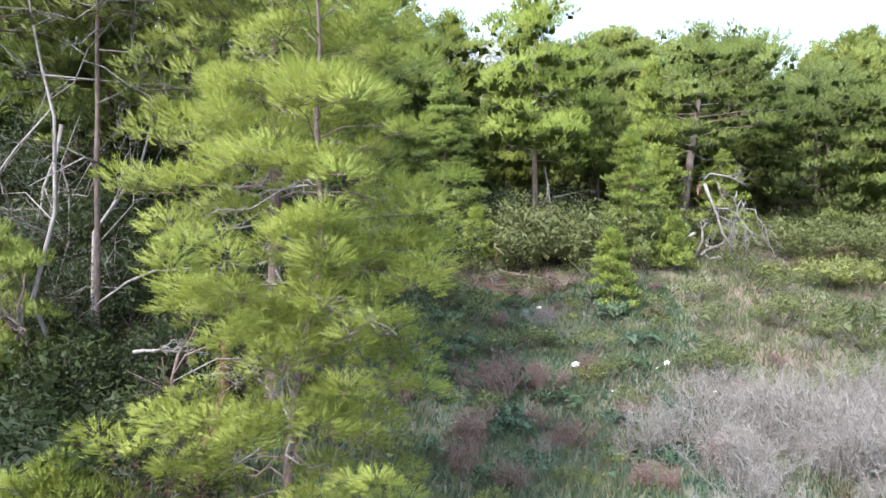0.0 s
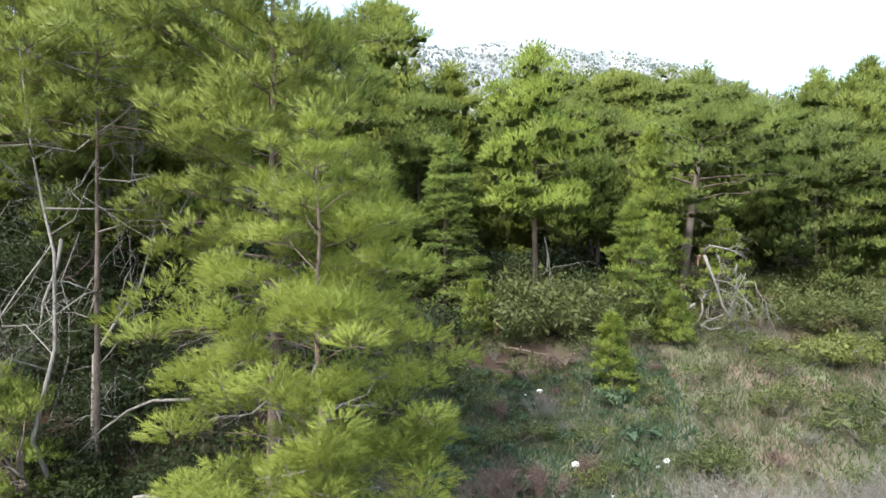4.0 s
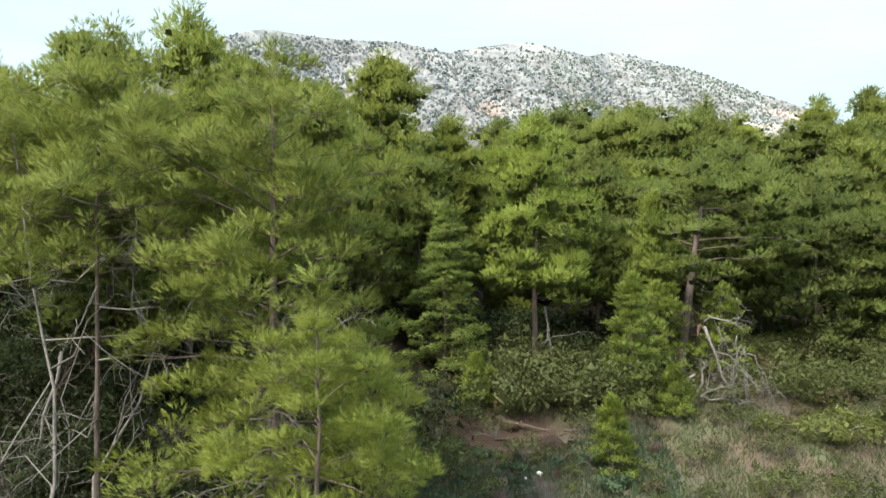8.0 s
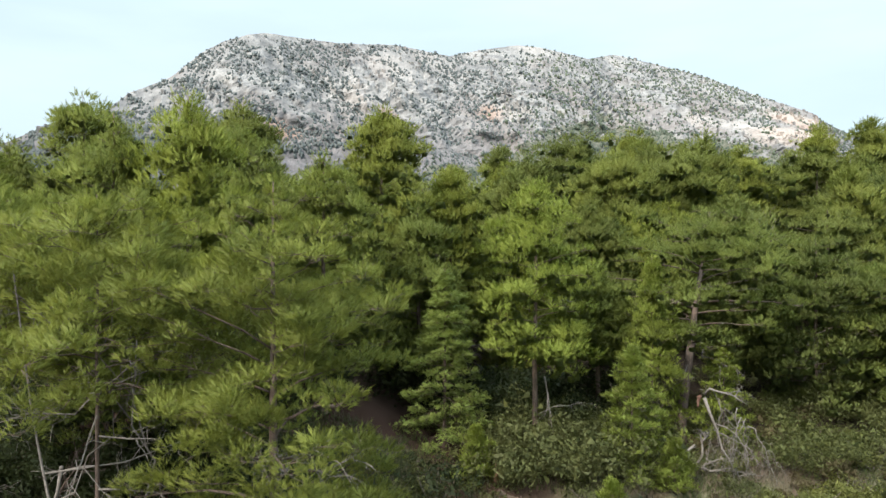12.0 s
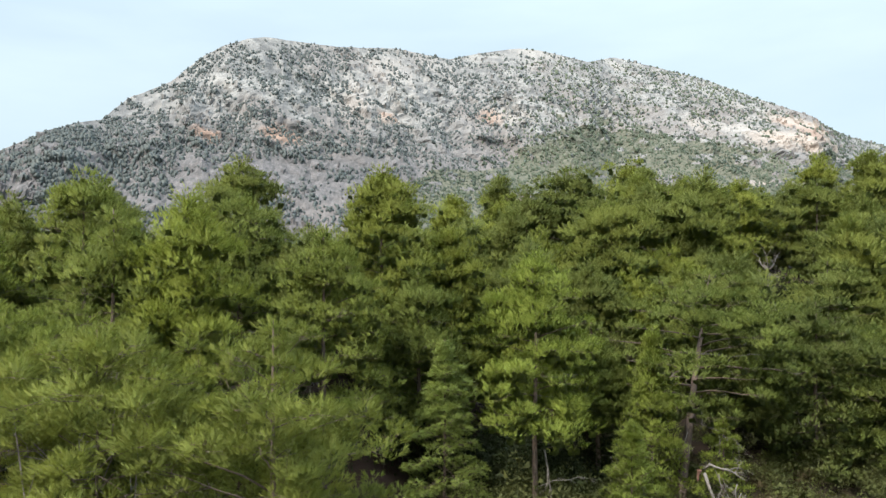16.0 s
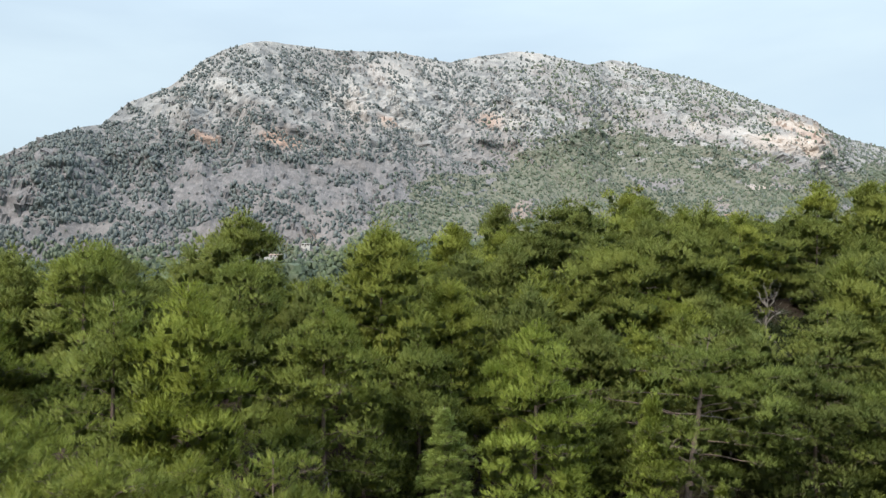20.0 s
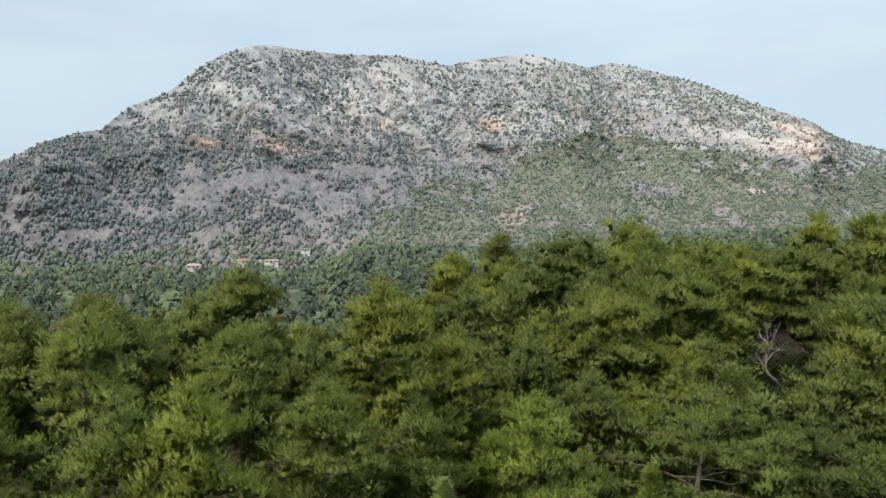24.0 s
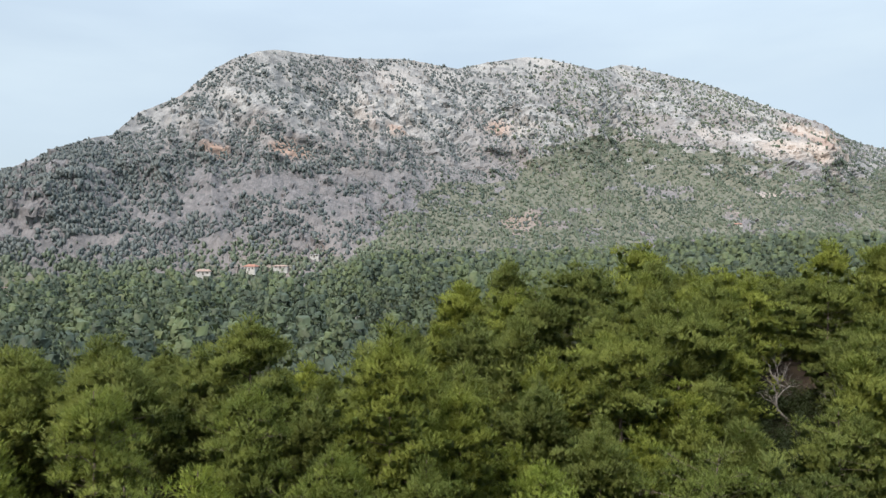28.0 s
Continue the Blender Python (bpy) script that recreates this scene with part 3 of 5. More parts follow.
# ---- pines ----
def plumes(root, axis, face, count, shoot, length, width, seed):
    """Foxtail shoots set all round with needles, as triangles and their soft normals; face: the way out of the pad that the shoot grows on."""
    r = np.random.default_rng(seed)
    k = len(root)
    s = r.uniform(0.05, 1, (k, count, 1))
    ring = r.normal(size=(k, count, 3))
    ring -= (ring * axis[:, None]).sum(2, keepdims=True) * axis[:, None]
    ring /= np.linalg.norm(ring, axis=2)[..., None] + 1e-9
    d = axis[:, None] * 0.9 + ring * (0.75 - 0.4 * s)
    d /= np.linalg.norm(d, axis=2)[..., None]
    base = root[:, None] + axis[:, None] * (shoot[:, None, None] * s)
    n = face[:, None] / (np.linalg.norm(face, axis=1)[:, None, None] + 1e-9) + 0.85 * ring
    n /= np.linalg.norm(n, axis=2)[..., None] + 1e-9
    side = np.cross(d, n)
    side *= 0.5 * width / (np.linalg.norm(side, axis=2)[..., None] + 1e-9)
    tip = base + d * (length * r.uniform(0.7, 1.2, (k, count, 1)))
    return np.stack([base - side, base + side, tip], 2).reshape(-1, 3, 3), np.repeat(n.reshape(-1, 3), 3, axis=0)


def pine(name, seed, height, radius, clear, pads=90, tufts=24, needles=7, length=0.3, width=0.07, limbs=30, pad=0.75, shape="round", mat=None, twigs=True, limb_parts=True,
         bare=5, lean=(0.0, 0.0), trunk_r=0.16, droop=0.25, rise=0.45, bark=None, flat=0.75, sides=6, rings=2, shell=0, crook=1.0, upswept=0.8, peak=3.2):
    """A pine: tapered crooked trunk, limbs with side shoots that each carry a domed pad of needle sprays, and bare grey dead limbs below. Returns its Empty at the foot."""
    r = np.random.default_rng(seed)
    mat, bark = mat or NEEDLE, bark or BARK
    root = new(name)
    k = 12
    t = np.linspace(0, 1, k)
    bend = np.cumsum(r.normal(0, 0.014 * crook * height / 10, (k, 2)), axis=0) * (shape != "cone")
    trunk = np.stack([bend[:, 0] + lean[0] * t ** 1.3, bend[:, 1] + lean[1] * t ** 1.3, t * height], 1)
    rad = trunk_r * (1 - t) ** 0.8 + 0.015
    rad[0] *= 1.5
    v, f = tube(np.vstack([trunk[0] - [0, 0, 0.6], trunk]), np.concatenate([[rad[0] * 1.15], rad]), 7)
    mesh_object("trunk", v, f, bark, root, smooth=True)

    def on_trunk(h):
        return np.array([np.interp(h, t, trunk[:, c]) for c in range(3)])

    centres, sizes, az = [on_trunk(0.985)], [pad * (0.5 if shape == "cone" else 0.9)], r.uniform(0, 6.28)
    rest = []
    per_limb = max(2, round(pads / limbs))
    for i in range(limbs):
        s = (i + 0.5 + r.uniform(-0.45, 0.45)) / limbs
        h = clear + (0.97 - clear) * s
        az += 2.4 + r.uniform(-0.5, 0.5)
        if shape == "cone":
            reach = radius * (1 - s) ** 0.65 + 0.1
        elif shape == "flat":
            reach = radius * (0.62 + 0.38 * math.sin(3.1 * min(1, s * 1.1))) * (1.0 if s < 0.8 else 1 - 2.0 * (s - 0.8))
        else:
            reach = radius * (0.6 + 0.4 * math.sin(0.7 + 2.2 * s)) * math.sqrt(max(0.06, 1 - s ** peak))
        reach = max(0.12, (reach - 0.45 * pad) * r.uniform(0.65, 1.15))
        start = on_trunk(h)
        up = rise * (0.3 + 1.1 * s) + r.uniform(-0.15, 0.2)
        out = np.array([math.cos(az), math.sin(az), 0])
        side = np.array([-out[1], out[0], 0])
        q = np.linspace(0, 1, 5)
        wig = np.cumsum(r.normal(0, 0.055, (5, 2)), axis=0) * reach
        wig[0] = 0
        line = start + out * (q * reach)[:, None] + side * wig[:, :1] + np.array([0, 0, 1.0]) * (q * reach * up - droop * reach * q ** 2 * (1.2 - s) + wig[:, 1] * 0.5)[:, None]
        r0 = max(0.012, trunk_r * 0.34 * (1 - 0.75 * s) * reach / radius)
        pieces = [tube(line, r0 * (1 - 0.85 * q) + 0.004, 5)] if twigs else [tube(line[::2], (r0 * (1 - 0.85 * q) + 0.004)[::2], 3)]
        for j in range(per_limb):
            g = 1.0 if j == 0 else r.uniform(0.5, 0.98)
            a = np.array([np.interp(g, q, line[:, c]) for c in range(3)])
            sl = 0.0 if j == 0 else reach * r.uniform(0.12, 0.42)
            dirn = out * r.uniform(0.2, 0.9) + side * (1 if j % 2 else -1) * r.uniform(0.4, 1.0) + np.array([0, 0, r.uniform(0.0, 0.5)])
            end = a + dirn * sl
            if j and twigs:
                pieces.append(tube([a, (a + end) / 2 + [0, 0, -0.03], end], np.array([r0 * 0.45 + 0.005, 0.01, 0.005]), 3))
            rc = pad * r.uniform(0.6, 1.2) * min(1.0, (0.7 if shape == "cone" else 0.4) + 0.75 * reach / radius)
            centres.append(end)
            sizes.append(rc)
            if twigs:
                for _ in range(3):
                    d2 = r.normal(size=3) * [1, 1, 0.3] + dirn * 0.4
                    pieces.append(tube([end, end + d2 / np.linalg.norm(d2) * rc * 0.9], [0.008, 0.004], 3))
        if limb_parts:
            limb = mesh_object("limb", *pieces[0], bark, root, smooth=True)
            v, f = joined(pieces[1:])
            tagged(mesh_object("shoot_spray", v, f, bark, limb), kind="stuff")
        else:
            rest += pieces
    lobe = r.uniform(0, 6.28, 4)
    knots = [centres[0]] + [centres[1 + i - i % per_limb] for i in range(len(centres) - 1)]
    flock = 1 if shape == "cone" else 5
    for i in range(shell // flock):
        s = (0.04 + 0.93 * r.random()) if shape != "flat" else (math.floor(r.random() * 6) + 0.5 + r.normal(0, 0.1)) / 6.3
        a0 = r.uniform(0, 6.28)
        if shape == "cone":
            env = radius * (1 - s) ** 0.65
        elif shape == "flat":
            env = radius * (0.62 + 0.38 * math.sin(3.1 * min(1, s * 1.1))) * (1.0 if s < 0.8 else 1 - 2.0 * (s - 0.8))
        else:
            env = radius * (0.6 + 0.4 * math.sin(0.7 + 2.2 * s)) * math.sqrt(max(0.06, 1 - s ** peak))
        lump = math.sin(2 * a0 + lobe[0] + 5 * s) + 0.8 * math.sin(3 * a0 + lobe[1] - 7 * s) + 0.7 * math.sin(9 * s + lobe[2])
        if lump < -1.35 and shape != "cone":
            continue
        reach = max(0.05, env * (0.86 + 0.13 * lump) - 0.45 * pad) * r.uniform(0.8, 1.05) * (0.4 if i % 5 == 0 else 1.0)
        knot = on_trunk(clear + (0.97 - clear) * s) + np.array([math.cos(a0) * reach, math.sin(a0) * reach, rise * 0.5 * reach])
        for j in range(flock):
            off = r.normal(0, 0.75, 3) * pad * (j > 0) * [1, 1, 0.35]
            centres.append(knot + off - [0, 0, 0.3 * math.hypot(off[0], off[1])])
            sizes.append(pad * r.uniform(0.6, 1.1))
            knots.append(knot - [0, 0, 0.4 * pad])
    if rest:
        v, f = joined(rest)
        tagged(mesh_object("branchwork", v, f, bark, root), "thin brown limbs inside the crown", kind="stuff")
    c, rc = np.array(centres), np.array(sizes)
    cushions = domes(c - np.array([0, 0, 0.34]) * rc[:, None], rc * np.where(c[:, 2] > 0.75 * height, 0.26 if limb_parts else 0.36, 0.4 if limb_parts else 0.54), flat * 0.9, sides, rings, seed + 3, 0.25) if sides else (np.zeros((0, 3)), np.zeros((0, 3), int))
    soft = (cushions[0].reshape(len(c), -1, 3) - c[:, None]).reshape(-1, 3) if sides else cushions[0]
    per = np.maximum(4, (1.2 * tufts * (rc / pad) ** 1.7 * np.where((c[:, 1] > 0.45 * radius), 0.6, 1)).astype(int))
    lift = (c - np.array(knots)) / pad
    c, rc, lift = np.repeat(c, per, axis=0), np.repeat(rc, per), np.repeat(lift, per, axis=0)
    d = r.normal(size=(len(c), 3))
    d[:, 2] = np.abs(d[:, 2]) * 1.15 - 0.5
    d /= np.linalg.norm(d, axis=1)[:, None]
    pos = c + d * [1, 1, flat] * (rc * r.uniform(0.35, 0.85, len(c)))[:, None]
    heart = np.stack([np.interp(c[:, 2] / height, t, trunk[:, 0]), np.interp(c[:, 2] / height, t, trunk[:, 1]), np.full(len(c), height * (0.45 + 0.4 * clear))], 1)
    away = (c - heart) / [radius, radius, 0.5 * height]
    away /= np.linalg.norm(away, axis=1)[:, None] + 0.3
    axis = d * [1, 1, 0.4] + away * 0.3 + np.array([0, 0, upswept if flat > 0.4 else 0.1])
    axis /= np.linalg.norm(axis, axis=1)[:, None]
    sprays, shade = plumes(pos, axis, d * 0.7 + 0.45 * lift + 0.6 * away + np.array([0, 0, 0.4]), round(1.15 * needles), rc * r.uniform(0.15, 0.45, len(c)), length, width, seed + 5)
    foliage_mesh("crown", cushions, sprays, mat, root, INNER_NEEDLE, np.concatenate([soft, shade]))
    for i in range(bare):
        h = r.uniform(min(0.12, clear * 0.4) if clear < 0.2 or bare < 9 else 0.55 * clear, min(0.8, clear + (0.6 if clear < 0.2 else 0.3)))
        a0 = r.uniform(0, 6.28)
        start = on_trunk(h)
        ln = radius * r.uniform(0.35, 0.8)
        stem, *fine = bare_branch(r, start, np.array([math.cos(a0), math.sin(a0), r.uniform(-0.3, 0.35)]), ln, 0.03, 2 if limb_parts else 1)
        branch = mesh_object("bare_branch", *stem, BARK_GREY, root, "leafless grey dead branch")
        v, f = joined(fine)
        tagged(mesh_object("twig_spray", v, f, BARK_GREY, branch), kind="stuff")
    return root


def bare_branch(r, start, dirn, ln, rad, depth=2, sag=0.15):
    """A crooked leafless branch with forked twigs."""
    dirn = np.asarray(dirn, float) / np.linalg.norm(dirn)
    q = np.linspace(0, 1, 5)
    wig = np.cumsum(r.normal(0, 0.08 * ln, (5, 3)), axis=0)
    wig[0] = 0
    line = np.asarray(start) + dirn * (q * ln)[:, None] + wig - np.array([0, 0, 1.0]) * (sag * ln * q ** 2)[:, None]
    out = [tube(line, rad * (1 - 0.85 * q) + 0.003, 4 if depth > 1 else 3)]
    if depth:
        for i in range(4 if depth > 1 else 2):
            g = r.uniform(0.25, 0.95)
            a = np.array([np.interp(g, q, line[:, c]) for c in range(3)])
            d2 = dirn + r.normal(0, 0.6, 3)
            out += bare_branch(r, a, d2, ln * r.uniform(0.25, 0.5), rad * (1 - 0.85 * g) * 0.6 + 0.002, depth - 1, sag)
    return out


def stand(x, y, sink=0.15):
    return float(ground_z(x, y)) - sink


def plant(ob, x, y, z=None, turn=0.0, label="", group="", category="pine tree"):
    ob.matrix_basis = pose(x, y, stand(x, y) if z is None else z, 0, 0, turn)
    return tagged(ob, label, category, group)


# the trees nearest to the camera, each of its own growth: (label, x, y, top, radius, clear, extra)
NEAR = [
    ("tall pine with bright yellow-green needles before the wood", -3.0, 13.4, 13.6, 3.3, 0.08, dict(pads=220, shell=300, tufts=72, needles=11, length=0.135, width=0.011, limbs=55, pad=0.56, flat=0.62, upswept=0.35, trunk_r=0.1, crook=6.0, lean=(0.5, 0.3), mat=NEEDLE_YELLOW, bare=30, droop=0.45)),
    ("broad tall pine with red flaking bark and bare twigs", -4.9, 19.8, 20.9, 4.0, 0.3, dict(pads=240, shell=310, tufts=36, needles=10, length=0.2, width=0.02, limbs=60, pad=0.68, flat=0.65, trunk_r=0.22, bare=40, upswept=0.6, mat=NEEDLE_EDGE)),
    ("tall slender pine with bare lower trunk beside the bank", -10.6, 20.8, 20.5, 4.2, 0.62, dict(pads=150, shell=260, tufts=34, needles=10, length=0.2, width=0.022, limbs=44, pad=0.7, flat=0.65, trunk_r=0.09, bare=14, upswept=0.6, mat=NEEDLE_EDGE)),
    ("pine with drooping lower limbs at the wood's edge", -15.8, 23.5, 21.0, 4.4, 0.58, dict(pads=100, shell=160, tufts=42, needles=10, length=0.23, width=0.026, limbs=36, pad=0.85, flat=0.65, trunk_r=0.17, bare=9)),
]
for i, (text, x, y, top, rad, clear, extra) in enumerate(NEAR):
    z = stand(x, y)
    tree = pine("pine_tree", 100 + i, top - z, rad, clear, sides=0, **extra)
    plant(tree, x, y, z, 0, text, "pines of the wood")

MID = [
    ("pine with a visible straight trunk and open crown", -11.0, 29.5, 25.4, 3.0, 0.14, "round"),
    ("dense pine with tiered bright green pads", -6.6, 37.5, 23.8, 4.0, 0.15, "round"),
    ("dark green pine standing deep in the wood", -4.3, 47.5, 28.7, 3.8, 0.25, "round"),
    ("broad-topped pine standing above its neighbours", -15.2, 51.5, 29.8, 4.2, 0.3, "round"),
    ("pine with a rounded top among its neighbours", -12.7, 42.5, 26.3, 3.4, 0.2, "round"),
    ("pine on the slope above the rocky bank", -19.6, 37, 27.2, 3.8, 0.1, "round"),
    ("tall pine at the back of the wood", -24.5, 49, 27.2, 4.0, 0.3, "round"),
    ("pine with a dense rounded bright crown over the scrub", 5.3, 39.2, 22.7, 3.8, 0.34, "round"),
    ("wide layered pine with a bare leaning trunk", 14.3, 41.2, 21.3, 6.0, 0.42, "flat"),
    ("low wide pine with flat layered limbs", 25.4, 46.5, 19.4, 5.4, 0.07, "flat"),
    ("tall pine with a long bare trunk", 15.4, 62, 27.0, 4.3, 0.58, "round"),
    ("thin pine behind the young trees", 9.9, 43.5, 17.0, 1.8, 0.45, "round"),
    ("pine in the shade between larger trees", 0.5, 50, 24.5, 3.4, 0.2, "round"),
    ("pine leaning over the shaded bank", -23.5, 33, 26.0, 3.6, 0.1, "round"),
    ("tall pine at the edge of the wood", -14.4, 29.4, 24.7, 3.1, 0.12, "round"),
    ("spreading pine on the open slope", 30.5, 44, 18.8, 4.6, 0.07, "flat"),
    ("pine with yellowish foliage on the slope", 31.0, 55, 22.0, 4.2, 0.25, "flat"),
    ("pine with a rounded crown between two taller ones", -1.5, 43.5, 21.5, 3.0, 0.2, "round"),
    ("bushy pine at the back of the clearing", 10.5, 48.5, 22.0, 3.4, 0.25, "round"),
]
for i, (text, x, y, top, rad, clear, shape) in enumerate(MID):
    z = stand(x, y)
    far = y > 45
    tree = pine("pine_tree", 200 + i, top - z, rad, clear, pads=84, shell=240 if far else 290, tufts=32 if far else 36, needles=7, length=0.27 if far else 0.22, width=0.042 if far else 0.032, limbs=32, shape=shape,
                pad=0.98 if far else 0.92, trunk_r=0.34 if "leaning trunk" in text else 0.26 if "bare trunk" in text else 0.18, bare=4, mat=NEEDLE_LIGHT if "bright crown" in text else NEEDLE_FAR if far else NEEDLE, droop=0.1 if shape == "flat" else 0.25, rise=0.2 if shape == "flat" else 0.45,
                twigs=not far, limb_parts=not far, peak=2.3, lean=(3.6, 4.6) if "leaning trunk" in text else (0, 0), flat=0.5 if shape == "flat" else 0.62)
    plant(tree, x, y, z, 0, text, "pines of the wood")

z = stand(12.4, 40.5)
young = pine("young_pine", 301, 18.4 - z, 2.4, 0.04, pads=150, shell=230, sides=0, tufts=26, needles=9, length=0.19, width=0.022, limbs=60, pad=0.5, shape="cone", trunk_r=0.1, mat=NEEDLE_LIGHT, droop=0.0, rise=0.8, bare=2, flat=0.8, upswept=1.0)
plant(young, 12.4, 40.5, z, 0, "conical young pine with light yellow-green needles", "young trees")
z = stand(10.3, 37.2)
young = pine("young_pine", 303, 13.6 - z, 2.1, 0.04, pads=130, shell=120, sides=0, tufts=26, needles=9, length=0.17, width=0.02, limbs=48, pad=0.48, shape="cone", trunk_r=0.07, mat=NEEDLE_LIGHT, droop=0.1, rise=0.45, bare=2, flat=0.5, upswept=0.5)
plant(young, 10.3, 37.2, z, 0, "small young pine with soft light green tiers", "young trees")
z = stand(0.1, 40)
fir = pine("fir_tree", 302, 17.7 - z, 3.0, 0.03, pads=300, shell=160, sides=0, tufts=28, needles=8, length=0.16, width=0.03, limbs=72, pad=0.5, shape="cone", trunk_r=0.1, mat=NEEDLE_BLUE, droop=0.45, rise=0.25, bare=0, flat=0.3)
plant(fir, 0.1, 40, z, 0, "slender conical fir with dark blue-green tiers", "young trees", "fir tree")
for x, y, h, rad in ((8.0, 32.2, 3.8, 1.1), (16.7, 40.6, 6.2, 1.9), (1.8, 37.2, 3.2, 1.2), (12.3, 36.3, 3.0, 1.1)):
    sap = pine("pine_sapling", int(x * 10), h, rad, 0.03, pads=80, shell=40, sides=0, tufts=26, needles=9, length=0.15, width=0.02, limbs=30, pad=0.4, shape="cone", trunk_r=0.05, mat=NEEDLE_LIGHT, droop=0.05, rise=0.5, bare=0)
    plant(sap, x, y, None, 0, "soft green pine sapling growing among scrub", "young trees")

# the wood on the hill: a few grown forms, repeated with their own turn and size
FORMS = [pine("pine_tree", 400 + i, 12.5, (3.0, 3.5, 2.8, 4.1, 3.3)[i], (0.1, 0.08, 0.14, 0.1, 0.1)[i], pads=48, shell=150, sides=5, flat=0.6, tufts=40, needles=7, length=0.32, width=0.05, limbs=24, pad=1.2, shape=("round", "round", "round", "flat", "round")[i],
              trunk_r=0.16, bare=1, mat=NEEDLE_FAR, peak=1.7, twigs=False, limb_parts=False) for i in range(5)]
taken = [(x, y) for _, x, y, *_ in NEAR] + [(m_[1], m_[2]) for m_ in MID] + [(12.4, 40.5), (0.1, 40), (36.3, 75), (36, 71)]
r = np.random.default_rng(12)
spots = []
for _ in range(9000):
    x, y = r.uniform(-75, 95), r.uniform(46, 118)
    if abs(x) > y * 0.66 + 4.5 or (x > 0 and y < 49 + 0 * x) or abs(x - 0.487 * y) < 5.2 and 50 < y < 76:
        continue
    if x < -8 and y > 74 or x > 4 and y > 98:
        continue
    gap = 5.0 if y < 62 else 5.6
    if all((x - a) ** 2 + (y - b) ** 2 > gap * gap for a, b in taken):
        taken.append((x, y))
        spots.append((x, y))
for i, (x, y) in enumerate(spots):
    form = FORMS[int(r.integers(5))]
    s = r.uniform(0.72, 0.98) if x < -6 else r.uniform(0.82, 1.3)
    tree = copy_thing(form, pose(x, y, stand(x, y, 0.2), 0, 0, r.uniform(0, 360)) @ Matrix.Diagonal((s * r.uniform(0.9, 1.15), s * r.uniform(0.9, 1.15), s, 1)))
    tagged(tree, "green pine with a dense crown on the hillside", "pine tree", "pines of the hill")
for i, (form, x, y) in enumerate(zip(FORMS, (-33, -31, 62, 52, 41), (52, 60, 58, 50, 54))):
    plant(form, x, y, None, 0, "green pine with a dense crown on the hillside", "pines of the hill")

# the valley's wood, far off
r = np.random.default_rng(31)
fx, fy = np.meshgrid(np.arange(-420, 480, 8.6), np.arange(95, 525, 8.6))
fx, fy = fx.ravel() + r.uniform(-3.4, 3.4, fx.size), fy.ravel() + r.uniform(-3.4, 3.4, fx.size)
order = r.permutation(fx.size)
fx, fy = fx[order], fy[order]
ok = (np.abs(fx) < fy * 0.72 + 15) & (fractal(fx * 0.02, fy * 0.02, 55, 3) > -0.55) & ~((fx > 0) & (fy < 120)) & (fy > np.where(fx < 0, 82, 118))
ok &= ~((np.abs(fx + 150) < 55) & (fy > 495))
ok &= ~((np.abs(784 + F * fx / fy - 450) < 145) & (fy > 425))
for px, py, size in ((-44, 256, 11), (-57, 262, 9), (-162, 326, 18), (-34, 262, 8)):
    ok &= ((fx - px) / size) ** 2 + ((fy - py) / (size * 2)) ** 2 > 1
